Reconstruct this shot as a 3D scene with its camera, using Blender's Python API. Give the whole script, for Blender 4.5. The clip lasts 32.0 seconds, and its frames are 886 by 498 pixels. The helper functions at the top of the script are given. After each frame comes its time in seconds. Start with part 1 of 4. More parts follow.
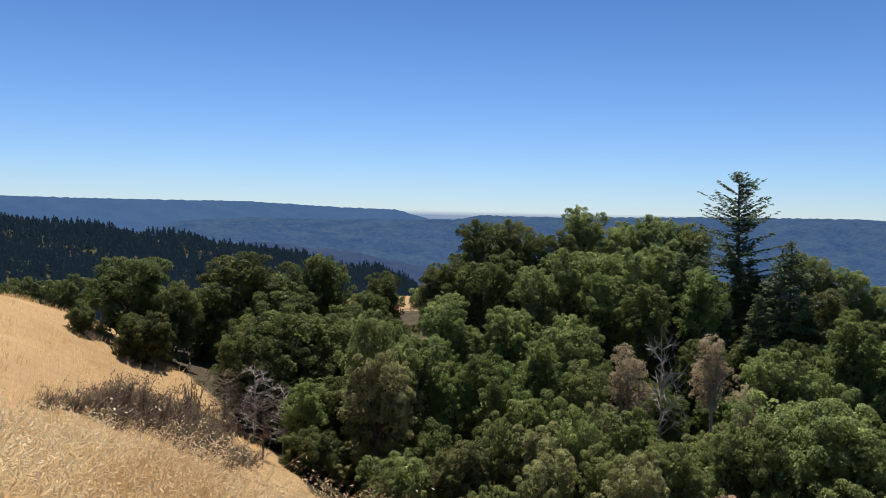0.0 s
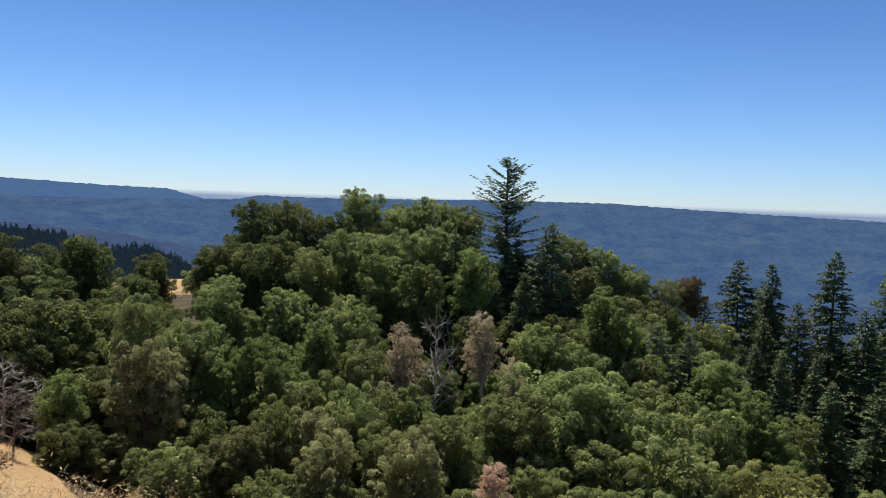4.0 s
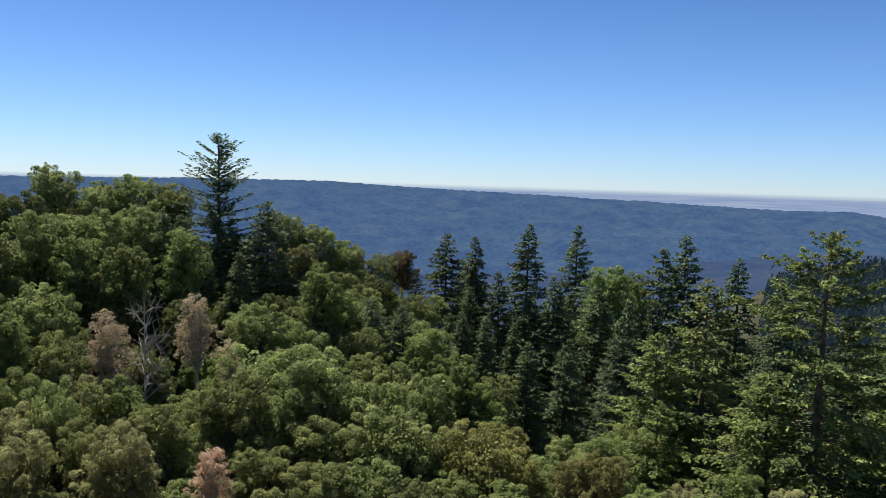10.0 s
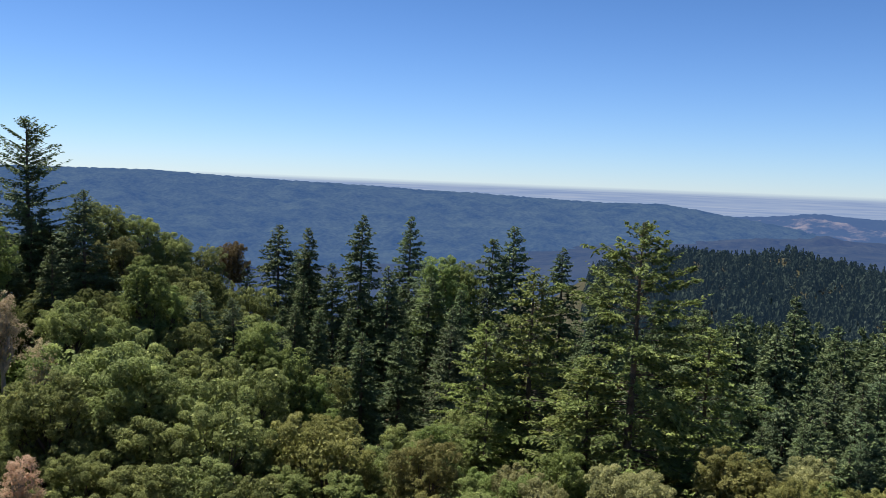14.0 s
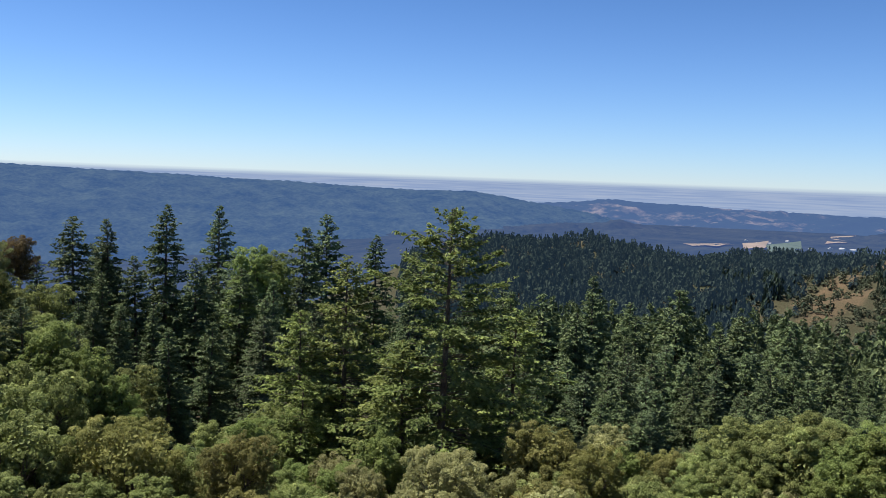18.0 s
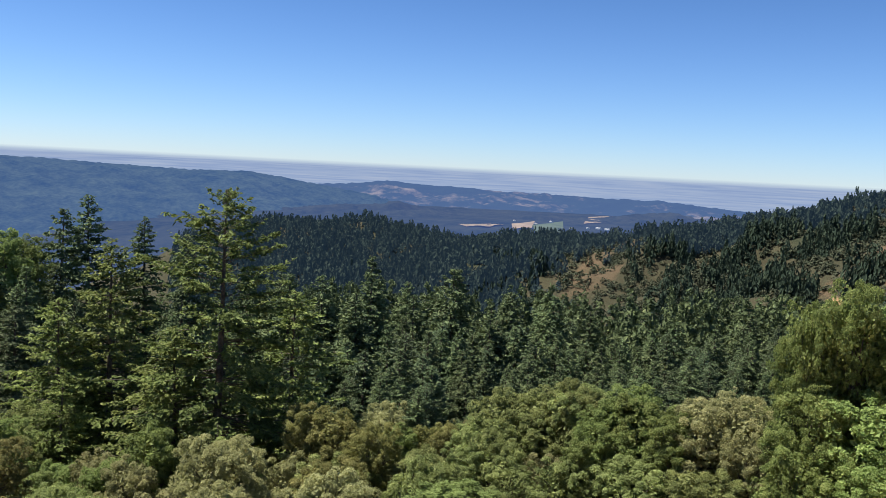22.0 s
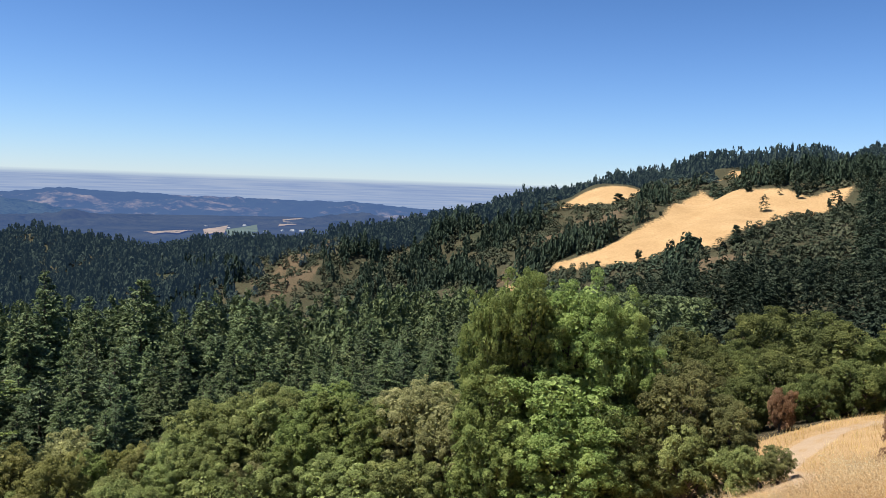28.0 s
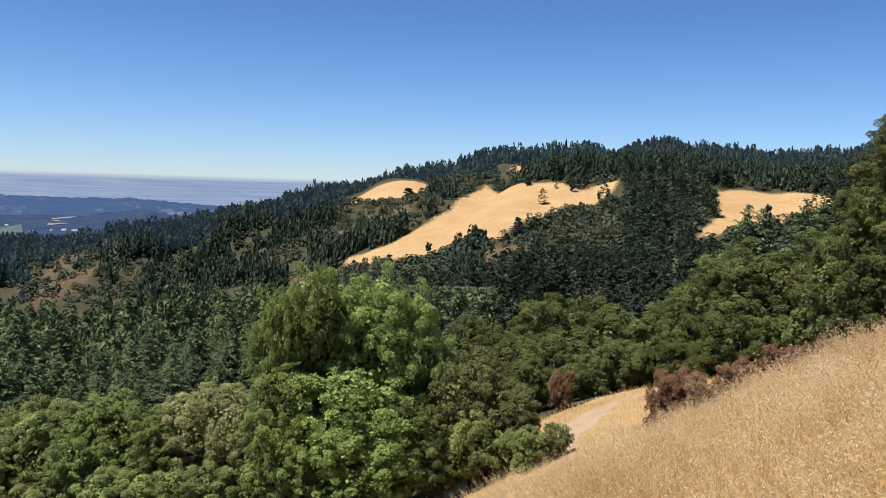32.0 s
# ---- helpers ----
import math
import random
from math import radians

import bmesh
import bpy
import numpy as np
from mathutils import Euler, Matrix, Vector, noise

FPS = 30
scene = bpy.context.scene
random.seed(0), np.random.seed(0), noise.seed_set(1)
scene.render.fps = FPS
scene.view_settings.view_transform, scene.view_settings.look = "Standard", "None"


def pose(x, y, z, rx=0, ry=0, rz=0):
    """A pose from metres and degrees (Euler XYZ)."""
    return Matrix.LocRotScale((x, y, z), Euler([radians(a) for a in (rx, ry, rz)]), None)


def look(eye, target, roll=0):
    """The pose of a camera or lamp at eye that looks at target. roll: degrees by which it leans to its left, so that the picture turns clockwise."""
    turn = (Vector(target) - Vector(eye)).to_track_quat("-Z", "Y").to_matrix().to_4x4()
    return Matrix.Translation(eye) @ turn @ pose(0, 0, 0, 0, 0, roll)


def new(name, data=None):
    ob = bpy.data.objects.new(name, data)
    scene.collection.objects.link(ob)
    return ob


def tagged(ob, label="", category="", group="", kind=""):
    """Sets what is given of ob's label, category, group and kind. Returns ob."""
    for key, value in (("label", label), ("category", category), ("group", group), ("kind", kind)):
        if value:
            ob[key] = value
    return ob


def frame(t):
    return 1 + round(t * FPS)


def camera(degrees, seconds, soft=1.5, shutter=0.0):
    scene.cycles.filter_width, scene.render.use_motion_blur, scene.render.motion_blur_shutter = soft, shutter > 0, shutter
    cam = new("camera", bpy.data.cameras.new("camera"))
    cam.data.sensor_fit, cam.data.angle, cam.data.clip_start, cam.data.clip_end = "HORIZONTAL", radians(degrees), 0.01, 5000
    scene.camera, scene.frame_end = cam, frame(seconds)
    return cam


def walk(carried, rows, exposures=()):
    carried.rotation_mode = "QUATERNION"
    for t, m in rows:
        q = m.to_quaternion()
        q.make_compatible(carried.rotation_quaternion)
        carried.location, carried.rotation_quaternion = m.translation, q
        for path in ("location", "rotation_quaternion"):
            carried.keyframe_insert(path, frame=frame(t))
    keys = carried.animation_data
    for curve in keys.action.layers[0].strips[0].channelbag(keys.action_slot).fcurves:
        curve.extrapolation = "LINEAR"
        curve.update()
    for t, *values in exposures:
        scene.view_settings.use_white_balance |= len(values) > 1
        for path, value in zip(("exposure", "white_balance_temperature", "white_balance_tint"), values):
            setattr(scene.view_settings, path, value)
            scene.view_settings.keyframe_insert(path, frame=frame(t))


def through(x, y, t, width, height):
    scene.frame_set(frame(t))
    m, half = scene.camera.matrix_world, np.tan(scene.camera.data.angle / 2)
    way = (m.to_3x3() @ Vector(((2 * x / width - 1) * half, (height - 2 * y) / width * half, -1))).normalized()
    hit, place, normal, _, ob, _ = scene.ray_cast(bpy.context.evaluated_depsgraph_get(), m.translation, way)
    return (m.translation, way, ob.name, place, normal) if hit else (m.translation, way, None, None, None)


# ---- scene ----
FOV, ARM, EYE, EXPOSURE = 56.21, 0.4, 1.6, 1.0
cam = camera(FOV, 32.0, 0.85)
# seconds, yaw to the left, pitch up, lean to the left: the camera is held at arm's length and turned on the spot
TURNS = [
    (0, 0.02, -2.51, 1.23),
    (0.5, -1.88, -2.65, 1.07),
    (1, -3.99, -2.78, 1.23),
    (1.5, -5.77, -2.96, 1.39),
    (2, -7.50, -3.18, 1.72),
    (2.5, -9.63, -3.30, 1.94),
    (3, -11.57, -3.33, 1.99),
    (3.5, -13.39, -3.33, 1.98),
    (5.5, -20.31, -3.81, 1.87),
    (6, -22.10, -3.93, 1.84),
    (6.5, -23.97, -3.96, 1.69),
    (7, -25.80, -3.81, 1.53),
    (7.5, -27.35, -3.74, 1.44),
    (8, -28.64, -3.76, 1.42),
    (8.5, -29.95, -3.98, 1.52),
    (9, -31.44, -4.30, 1.51),
    (9.5, -33.06, -4.41, 1.56),
    (10, -34.55, -4.33, 1.73),
    (10.5, -36.06, -4.33, 1.85),
    (11, -37.55, -4.56, 2.03),
    (11.5, -38.98, -4.61, 2.21),
    (12, -40.38, -4.49, 2.14),
    (12.5, -41.69, -4.56, 1.96),
    (13, -43.18, -4.66, 1.98),
    (13.5, -44.49, -4.66, 2.10),
    (14, -45.99, -4.56, 2.24),
    (14.5, -47.79, -4.44, 2.27),
    (16.5, -54.06, -4.39, 2.04),
    (17, -55.59, -4.57, 2.17),
    (17.5, -57.10, -4.78, 2.13),
    (18, -58.85, -4.92, 2.07),
    (18.5, -60.66, -5.03, 2.17),
    (19, -62.47, -5.22, 2.15),
    (19.5, -64.48, -5.31, 2.34),
    (20, -66.67, -5.29, 2.46),
    (20.5, -68.97, -5.28, 2.68),
    (21, -70.85, -5.42, 2.83),
    (21.5, -72.61, -5.52, 2.93),
    (22, -74.07, -5.56, 2.90),
    (22.5, -75.43, -5.58, 2.82),
    (23, -77.22, -5.58, 2.71),
    (23.5, -79.09, -5.64, 2.67),
    (24, -81.01, -5.67, 2.86),
    (24.5, -82.85, -5.74, 2.82),
    (25, -84.44, -5.79, 2.72),
    (25.5, -86.46, -5.63, 2.54),
    (27.5, -93.27, -4.64, 1.81),
    (28, -94.90, -4.52, 1.96),
    (28.5, -96.97, -4.52, 2.27),
    (29, -99.20, -4.42, 2.41),
    (29.5, -101.13, -4.44, 2.40),
    (30, -102.91, -4.56, 2.35),
    (30.5, -104.48, -4.66, 2.21),
    (31, -105.96, -4.82, 1.68),
    (31.5, -107.53, -4.83, 1.56),
    (32, -109.20, -4.41, 1.76),
]


def held(yaw, pitch, roll):
    ahead = Vector((-math.sin(radians(yaw)), math.cos(radians(yaw)), 0))
    eye = Vector((0, 0, EYE)) + ARM * ahead
    return look(eye, eye + 10 * (ahead * math.cos(radians(pitch)) + Vector((0, 0, math.sin(radians(pitch))))), roll)


walk(cam, [(t, held(yaw, pitch, roll)) for t, yaw, pitch, roll in TURNS], [(0.0, EXPOSURE - 0.24), (6.0, EXPOSURE - 0.1), (12.0, EXPOSURE - 0.04), (22.0, EXPOSURE + 0.05), (29.0, EXPOSURE + 0.02), (32.0, EXPOSURE - 0.05)])

# ---- sky and sun ----
SUN_BEARING, SUN_HEIGHT = -6.0, 64.0
world = bpy.data.worlds.new("sky")
scene.world = world
world.use_nodes = True
sky_nodes, sky_links = world.node_tree.nodes, world.node_tree.links
sky = sky_nodes.new("ShaderNodeTexSky")
sky.sky_type, sky.sun_disc = "NISHITA", False
sky.sun_elevation, sky.sun_rotation = radians(SUN_HEIGHT), radians(SUN_BEARING)
sky.altitude, sky.air_density, sky.dust_density, sky.ozone_density = 300, 1.0, 0.0, 4.0
# the clear blue deepens with height; above the view it is paled all round to add fill light
sky_way, sky_up, sky_depth, sky_mix = (sky_nodes.new("ShaderNode" + n) for n in ("TexCoord", "SeparateXYZ", "ValToRGB", "Mix"))
sky_links.new(sky_way.outputs["Generated"], sky_up.inputs[0])
sky_links.new(sky_up.outputs["Z"], sky_depth.inputs["Fac"])
for place, tint in ((0.0, (0.67, 0.85, 1.22)), (0.26, (0.4, 0.59, 0.86))):
    e = sky_depth.color_ramp.elements[0 if place == 0 else 1]
    e.position, e.color = place, (*tint, 1)
e = sky_depth.color_ramp.elements.new(0.62)
e.color = (0.68, 0.75, 0.8, 1)
sky_mix.data_type, sky_mix.blend_type = "RGBA", "MULTIPLY"
sky_mix.inputs["Factor"].default_value = 1.0
sky_links.new(sky.outputs["Color"], sky_mix.inputs["A"])
sky_links.new(sky_depth.outputs["Color"], sky_mix.inputs["B"])
sky_links.new(sky_mix.outputs["Result"], sky_nodes["Background"].inputs["Color"])
sky_nodes["Background"].inputs["Strength"].default_value = 0.062
sun = new("sun", bpy.data.lights.new("sun", "SUN"))
sun.data.energy, sun.data.angle, sun.data.color = 5.0, radians(0.53), (1.0, 0.95, 0.86)
sx, sy = math.sin(radians(SUN_BEARING)), math.cos(radians(SUN_BEARING))
sun.matrix_world = look((0, 0, 100), (-sx * 100, -sy * 100, 100 - 100 * math.tan(radians(SUN_HEIGHT))))


# ---- materials ----
def material(name):
    m = bpy.data.materials.new(name)
    m.use_nodes = True
    return m, m.node_tree.nodes, m.node_tree.links, m.node_tree.nodes["Principled BSDF"]


def ramp(nodes, stops):
    r = nodes.new("ShaderNodeValToRGB")
    while len(r.color_ramp.elements) < len(stops):
        r.color_ramp.elements.new(0.5)
    for e, (p, c) in zip(r.color_ramp.elements, stops):
        e.position, e.color = p, (*c, 1)
    return r


def noise_node(nodes, links, scale, detail=4.0, rough=0.6, coords="Object"):
    n, c = nodes.new("ShaderNodeTexNoise"), nodes.new("ShaderNodeTexCoord")
    n.inputs["Scale"].default_value, n.inputs["Detail"].default_value, n.inputs["Roughness"].default_value = scale, detail, rough
    links.new(c.outputs[coords], n.inputs["Vector"])
    return n


def math_node(nodes, links, op, a, b):
    n = nodes.new("ShaderNodeMath")
    n.operation = op
    for socket, v in zip(n.inputs, (a, b)):
        if isinstance(v, (int, float)):
            socket.default_value = v
        else:
            links.new(v, socket)
    return n.outputs[0]


def mixed(nodes, links, fac, a, b):
    n = nodes.new("ShaderNodeMix")
    n.data_type = "RGBA"
    for socket, v in ((n.inputs["Factor"], fac), (n.inputs["A"], a), (n.inputs["B"], b)):
        if isinstance(v, tuple):
            socket.default_value = (*v, 1)
        elif isinstance(v, (int, float)):
            socket.default_value = v
        else:
            links.new(v, socket)
    return n.outputs["Result"]


def leaf_material(name, dark, mid, pale, through=0.42, rough=0.6, patch=0.5, haze_glow=None, gloss=0.12, single=0.16):
    """Leaves: each leaf differs a little, each tree differs a little, and light comes through."""
    m, nodes, links, bsdf = material(name)
    geo, info = nodes.new("ShaderNodeNewGeometry"), nodes.new("ShaderNodeObjectInfo")
    patch = noise_node(nodes, links, patch, 3)
    value = math_node(nodes, links, "ADD", math_node(nodes, links, "MULTIPLY", geo.outputs["Random Per Island"], single),
                      math_node(nodes, links, "MULTIPLY", patch.outputs["Fac"], 1.0 - single))
    colour = ramp(nodes, [(0.25, dark), (0.5, mid), (0.75, pale)])
    links.new(value, colour.inputs["Fac"])
    hue = nodes.new("ShaderNodeHueSaturation")
    links.new(math_node(nodes, links, "ADD", math_node(nodes, links, "MULTIPLY", info.outputs["Random"], 0.022), 0.49), hue.inputs["Hue"])
    links.new(math_node(nodes, links, "ADD", math_node(nodes, links, "MULTIPLY", info.outputs["Random"], 0.34), 0.83), hue.inputs["Value"])
    links.new(colour.outputs["Color"], hue.inputs["Color"])
    links.new(hue.outputs["Color"], bsdf.inputs["Base Color"])
    bsdf.inputs["Roughness"].default_value = rough
    bsdf.inputs["Specular IOR Level"].default_value = gloss
    trans, blend = nodes.new("ShaderNodeBsdfTranslucent"), nodes.new("ShaderNodeMixShader")
    links.new(hue.outputs["Color"], trans.inputs["Color"])
    blend.inputs["Fac"].default_value = through
    links.new(bsdf.outputs[0], blend.inputs[1])
    links.new(trans.outputs[0], blend.inputs[2])
    links.new(blend.outputs[0], nodes["Material Output"].inputs["Surface"])
    # distance haze painted onto the leaves as a flat emission
    if haze_glow:
        bsdf.inputs["Emission Color"].default_value = (*haze_glow, 1)
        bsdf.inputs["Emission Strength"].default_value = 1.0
    return m


def plain_material(name, stops, scale, rough=0.9, bump=0.3, fine=None):
    m, nodes, links, bsdf = material(name)
    n = noise_node(nodes, links, scale, 6, 0.65)
    r = ramp(nodes, stops)
    links.new(n.outputs["Fac"], r.inputs["Fac"])
    links.new(r.outputs["Color"], bsdf.inputs["Base Color"])
    bsdf.inputs["Roughness"].default_value = rough
    bsdf.inputs["Specular IOR Level"].default_value = 0.2
    b = nodes.new("ShaderNodeBump")
    b.inputs["Strength"].default_value = bump
    f = noise_node(nodes, links, fine or scale * 6, 4)
    links.new(f.outputs["Fac"], b.inputs["Height"])
    links.new(b.outputs["Normal"], bsdf.inputs["Normal"])
    return m


def glowing_haze_material(name, dark, pale, scale, haze, amount, band=(0.38, 0.62)):
    """Woods and fields kilometres off, part of the backdrop: scattered daylight is painted in as a haze-coloured
    emission.
    """
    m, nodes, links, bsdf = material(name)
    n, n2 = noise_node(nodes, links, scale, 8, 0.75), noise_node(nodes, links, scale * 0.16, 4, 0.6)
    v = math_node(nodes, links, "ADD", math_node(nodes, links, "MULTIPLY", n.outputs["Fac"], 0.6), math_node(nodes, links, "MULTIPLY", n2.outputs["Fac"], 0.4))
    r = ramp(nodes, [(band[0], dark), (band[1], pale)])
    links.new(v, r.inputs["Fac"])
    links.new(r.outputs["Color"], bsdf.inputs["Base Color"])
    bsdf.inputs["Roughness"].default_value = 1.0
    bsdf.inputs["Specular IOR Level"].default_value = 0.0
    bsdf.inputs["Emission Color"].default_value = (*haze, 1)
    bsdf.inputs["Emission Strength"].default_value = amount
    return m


OAK_LEAF = leaf_material("oak_leaf", (0.081, 0.102, 0.036), (0.212, 0.243, 0.089), (0.432, 0.462, 0.176))
# oak leaf copied in darker tones, for oaks the sun would leave too bright
DARKENED_OAK_LEAF = leaf_material("darkened_oak_leaf", (0.045, 0.06, 0.021), (0.114, 0.133, 0.045), (0.257, 0.266, 0.09))
GREY_LEAF = leaf_material("grey_oak_leaf", (0.126, 0.133, 0.062), (0.283, 0.281, 0.129), (0.487, 0.469, 0.23))
LIGHT_LEAF = leaf_material("light_leaf", (0.09, 0.119, 0.039), (0.179, 0.221, 0.071), (0.323, 0.374, 0.128))
MAPLE_LEAF = leaf_material("maple_leaf", (0.089, 0.13, 0.041), (0.194, 0.251, 0.077), (0.397, 0.454, 0.158))
OLIVE_LEAF = leaf_material("olive_leaf", (0.074, 0.082, 0.033), (0.158, 0.162, 0.065), (0.277, 0.27, 0.111))
BUFF_LEAF = leaf_material("buff_leaf", (0.11, 0.116, 0.039), (0.23, 0.227, 0.078), (0.368, 0.347, 0.138))
RUSTY_LEAF = leaf_material("rusty_leaf", (0.09, 0.065, 0.03), (0.15, 0.11, 0.05), (0.21, 0.16, 0.08))
TAN_LEAF = leaf_material("tan_leaf", (0.257, 0.214, 0.136), (0.45, 0.374, 0.245), (0.621, 0.535, 0.374), 0.5)
PINK_LEAF = leaf_material("dead_leaf", (0.411, 0.278, 0.182), (0.604, 0.44, 0.302), (0.75, 0.591, 0.435), 0.5)
RUST_LEAF = leaf_material("rust_shrub_leaf", (0.135, 0.071, 0.04), (0.243, 0.138, 0.083), (0.36, 0.247, 0.171))
FIR_LEAF = leaf_material("fir_needle", (0.042, 0.063, 0.034), (0.101, 0.136, 0.063), (0.223, 0.264, 0.118), 0.2, gloss=0.08)
GREYFIR_LEAF = leaf_material("grey_fir_needle", (0.051, 0.074, 0.042), (0.108, 0.142, 0.074), (0.206, 0.248, 0.129), 0.2, gloss=0.08)
SUNFIR_LEAF = leaf_material("yellow_green_fir_needle", (0.061, 0.083, 0.027), (0.172, 0.208, 0.065), (0.35, 0.388, 0.126), 0.3, gloss=0.1)
PINE_LEAF = leaf_material("open_fir_needle", (0.04, 0.059, 0.02), (0.134, 0.169, 0.054), (0.314, 0.363, 0.116), 0.3, gloss=0.1)
SCRUB_TWIG = plain_material("dead_scrub_twig", [(0.3, (0.09, 0.065, 0.05)), (0.7, (0.2, 0.155, 0.12))], 6)
BARK = plain_material("bark", [(0.3, (0.05, 0.04, 0.032)), (0.7, (0.14, 0.115, 0.09))], 3)
PALE_BARK = plain_material("pale_dead_bark", [(0.3, (0.2, 0.18, 0.16)), (0.7, (0.42, 0.39, 0.35))], 3)
WOODS = leaf_material("woods_needle", (0.02, 0.031, 0.022), (0.037, 0.053, 0.036), (0.07, 0.09, 0.057), 0.1, patch=0.11, gloss=0.02, single=0.2)
# far needles glow faintly blue in place of the haze before them
FAR_WOODS = leaf_material("hazed_woods_needle", (0.019, 0.029, 0.021), (0.037, 0.052, 0.037), (0.065, 0.082, 0.056), 0.1, patch=0.11, gloss=0.02, single=0.2, haze_glow=(0.0045, 0.009, 0.0155))
SHRUBS = leaf_material("hillside_shrub_leaf", (0.028, 0.036, 0.024), (0.055, 0.063, 0.04), (0.1, 0.1, 0.064), 0.1, patch=0.08, gloss=0.02, single=0.2)
STRAW = leaf_material("dry_grass_straw", (0.312, 0.179, 0.075), (0.551, 0.374, 0.177), (0.738, 0.582, 0.348), 0.6)
SEED = leaf_material("dry_grass_seed_head", (0.464, 0.324, 0.178), (0.648, 0.497, 0.302), (0.75, 0.713, 0.497), 0.62)


def ground_material():
    """Dry grass, leaf litter, brown and green scrub and dirt, by the land's cover."""
    m, nodes, links, bsdf = material("ground_cover")
    fine, mid, big = noise_node(nodes, links, 9, 6, 0.7), noise_node(nodes, links, 0.8, 6, 0.65), noise_node(nodes, links, 0.06, 5, 0.6)
    litter = ramp(nodes, [(0.3, (0.03, 0.024, 0.014)), (0.7, (0.075, 0.06, 0.035))])
    links.new(mid.outputs["Fac"], litter.inputs["Fac"])
    wander = math_node(nodes, links, "ADD", math_node(nodes, links, "MULTIPLY", fine.outputs["Fac"], 0.35),
                       math_node(nodes, links, "ADD", math_node(nodes, links, "MULTIPLY", mid.outputs["Fac"], 0.35), math_node(nodes, links, "MULTIPLY", big.outputs["Fac"], 0.3)))
    grass = ramp(nodes, [(0.34, (0.215, 0.132, 0.062)), (0.5, (0.305, 0.198, 0.098)), (0.66, (0.39, 0.27, 0.145))])
    links.new(wander, grass.inputs["Fac"])
    brown = ramp(nodes, [(0.36, (0.04, 0.04, 0.022)), (0.5, (0.075, 0.056, 0.034)), (0.64, (0.12, 0.08, 0.05))])
    links.new(wander, brown.inputs["Fac"])
    # green scrub, its tones darkened for the shade below the far trees
    green = ramp(nodes, [(0.36, (0.018, 0.023, 0.013)), (0.5, (0.032, 0.036, 0.021)), (0.64, (0.075, 0.068, 0.04))])
    links.new(wander, green.inputs["Fac"])
    dirt = ramp(nodes, [(0.35, (0.26, 0.185, 0.12)), (0.65, (0.36, 0.265, 0.18))])
    links.new(wander, dirt.inputs["Fac"])
    colour = litter.outputs["Color"]
    for name, layer in (("green", green), ("brown", brown), ("grass", grass), ("dirt", dirt)):
        at = nodes.new("ShaderNodeAttribute")
        at.attribute_name = name
        edge = math_node(nodes, links, "ADD", at.outputs["Fac"], math_node(nodes, links, "MULTIPLY", math_node(nodes, links, "SUBTRACT", mid.outputs["Fac"], 0.5), 0.7))
        step = nodes.new("ShaderNodeMapRange")
        step.inputs["From Min"].default_value, step.inputs["From Max"].default_value = 0.4, 0.6
        links.new(edge, step.inputs["Value"])
        colour = mixed(nodes, links, step.outputs["Result"], colour, layer.outputs["Color"])
    links.new(colour, bsdf.inputs["Base Color"])
    bsdf.inputs["Roughness"].default_value = 0.95
    bsdf.inputs["Specular IOR Level"].default_value = 0.1
    b = nodes.new("ShaderNodeBump")
    b.inputs["Strength"].default_value, b.inputs["Distance"].default_value = 0.6, 0.15
    links.new(fine.outputs["Fac"], b.inputs["Height"])
    links.new(b.outputs["Normal"], bsdf.inputs["Normal"])
    return m


GROUND = ground_material()
# valley woods, with blue distance haze painted in as emission
VALLEY_BLUE = glowing_haze_material("hazed_valley_woods", (0.004, 0.008, 0.005), (0.022, 0.025, 0.015), 0.03, (0.0175, 0.033, 0.094), 1.0)


# ---- mesh helpers ----
def mesh_of(name, verts, faces, mats, slots=None, smooth=False):
    """A mesh from arrays: verts (n, 3) and faces (m, 3 or 4)."""
    me = bpy.data.meshes.new(name)
    verts, faces = np.asarray(verts, np.float32), np.asarray(faces, np.int32)
    k = faces.shape[1]
    me.vertices.add(len(verts))
    me.vertices.foreach_set("co", verts.ravel())
    me.loops.add(faces.size)
    me.loops.foreach_set("vertex_index", faces.ravel())
    me.polygons.add(len(faces))
    me.polygons.foreach_set("loop_start", np.arange(0, faces.size, k, dtype=np.int32))
    for mat in mats:
        me.materials.append(mat)
    if slots is not None:
        me.polygons.foreach_set("material_index", np.asarray(slots, np.int32))
    me.polygons.foreach_set("use_smooth", np.full(len(faces), smooth))
    me.update(calc_edges=True)
    return me


def unit(v):
    return v / np.linalg.norm(v, axis=-1, keepdims=True).clip(1e-9)


def cards(rng, at, facing, long, wide, along=None):
    """Kite-shaped leaves at those places: four corners each, slightly folded."""
    n = len(at)
    if along is None:
        along = rng.normal(size=(n, 3))
    side = unit(np.cross(facing, along))
    along = unit(np.cross(side, facing))
    long, wide = np.broadcast_to(long, n)[:, None], np.broadcast_to(wide, n)[:, None]
    fold = facing * wide * 0.25
    corners = np.stack([at - along * long * 0.5, at + side * wide * 0.5 + fold, at + along * long * 0.5, at - side * wide * 0.5 + fold], 1)
    return corners.reshape(-1, 3)


def quads(n, start=0):
    return np.arange(start, start + 4 * n).reshape(-1, 4)


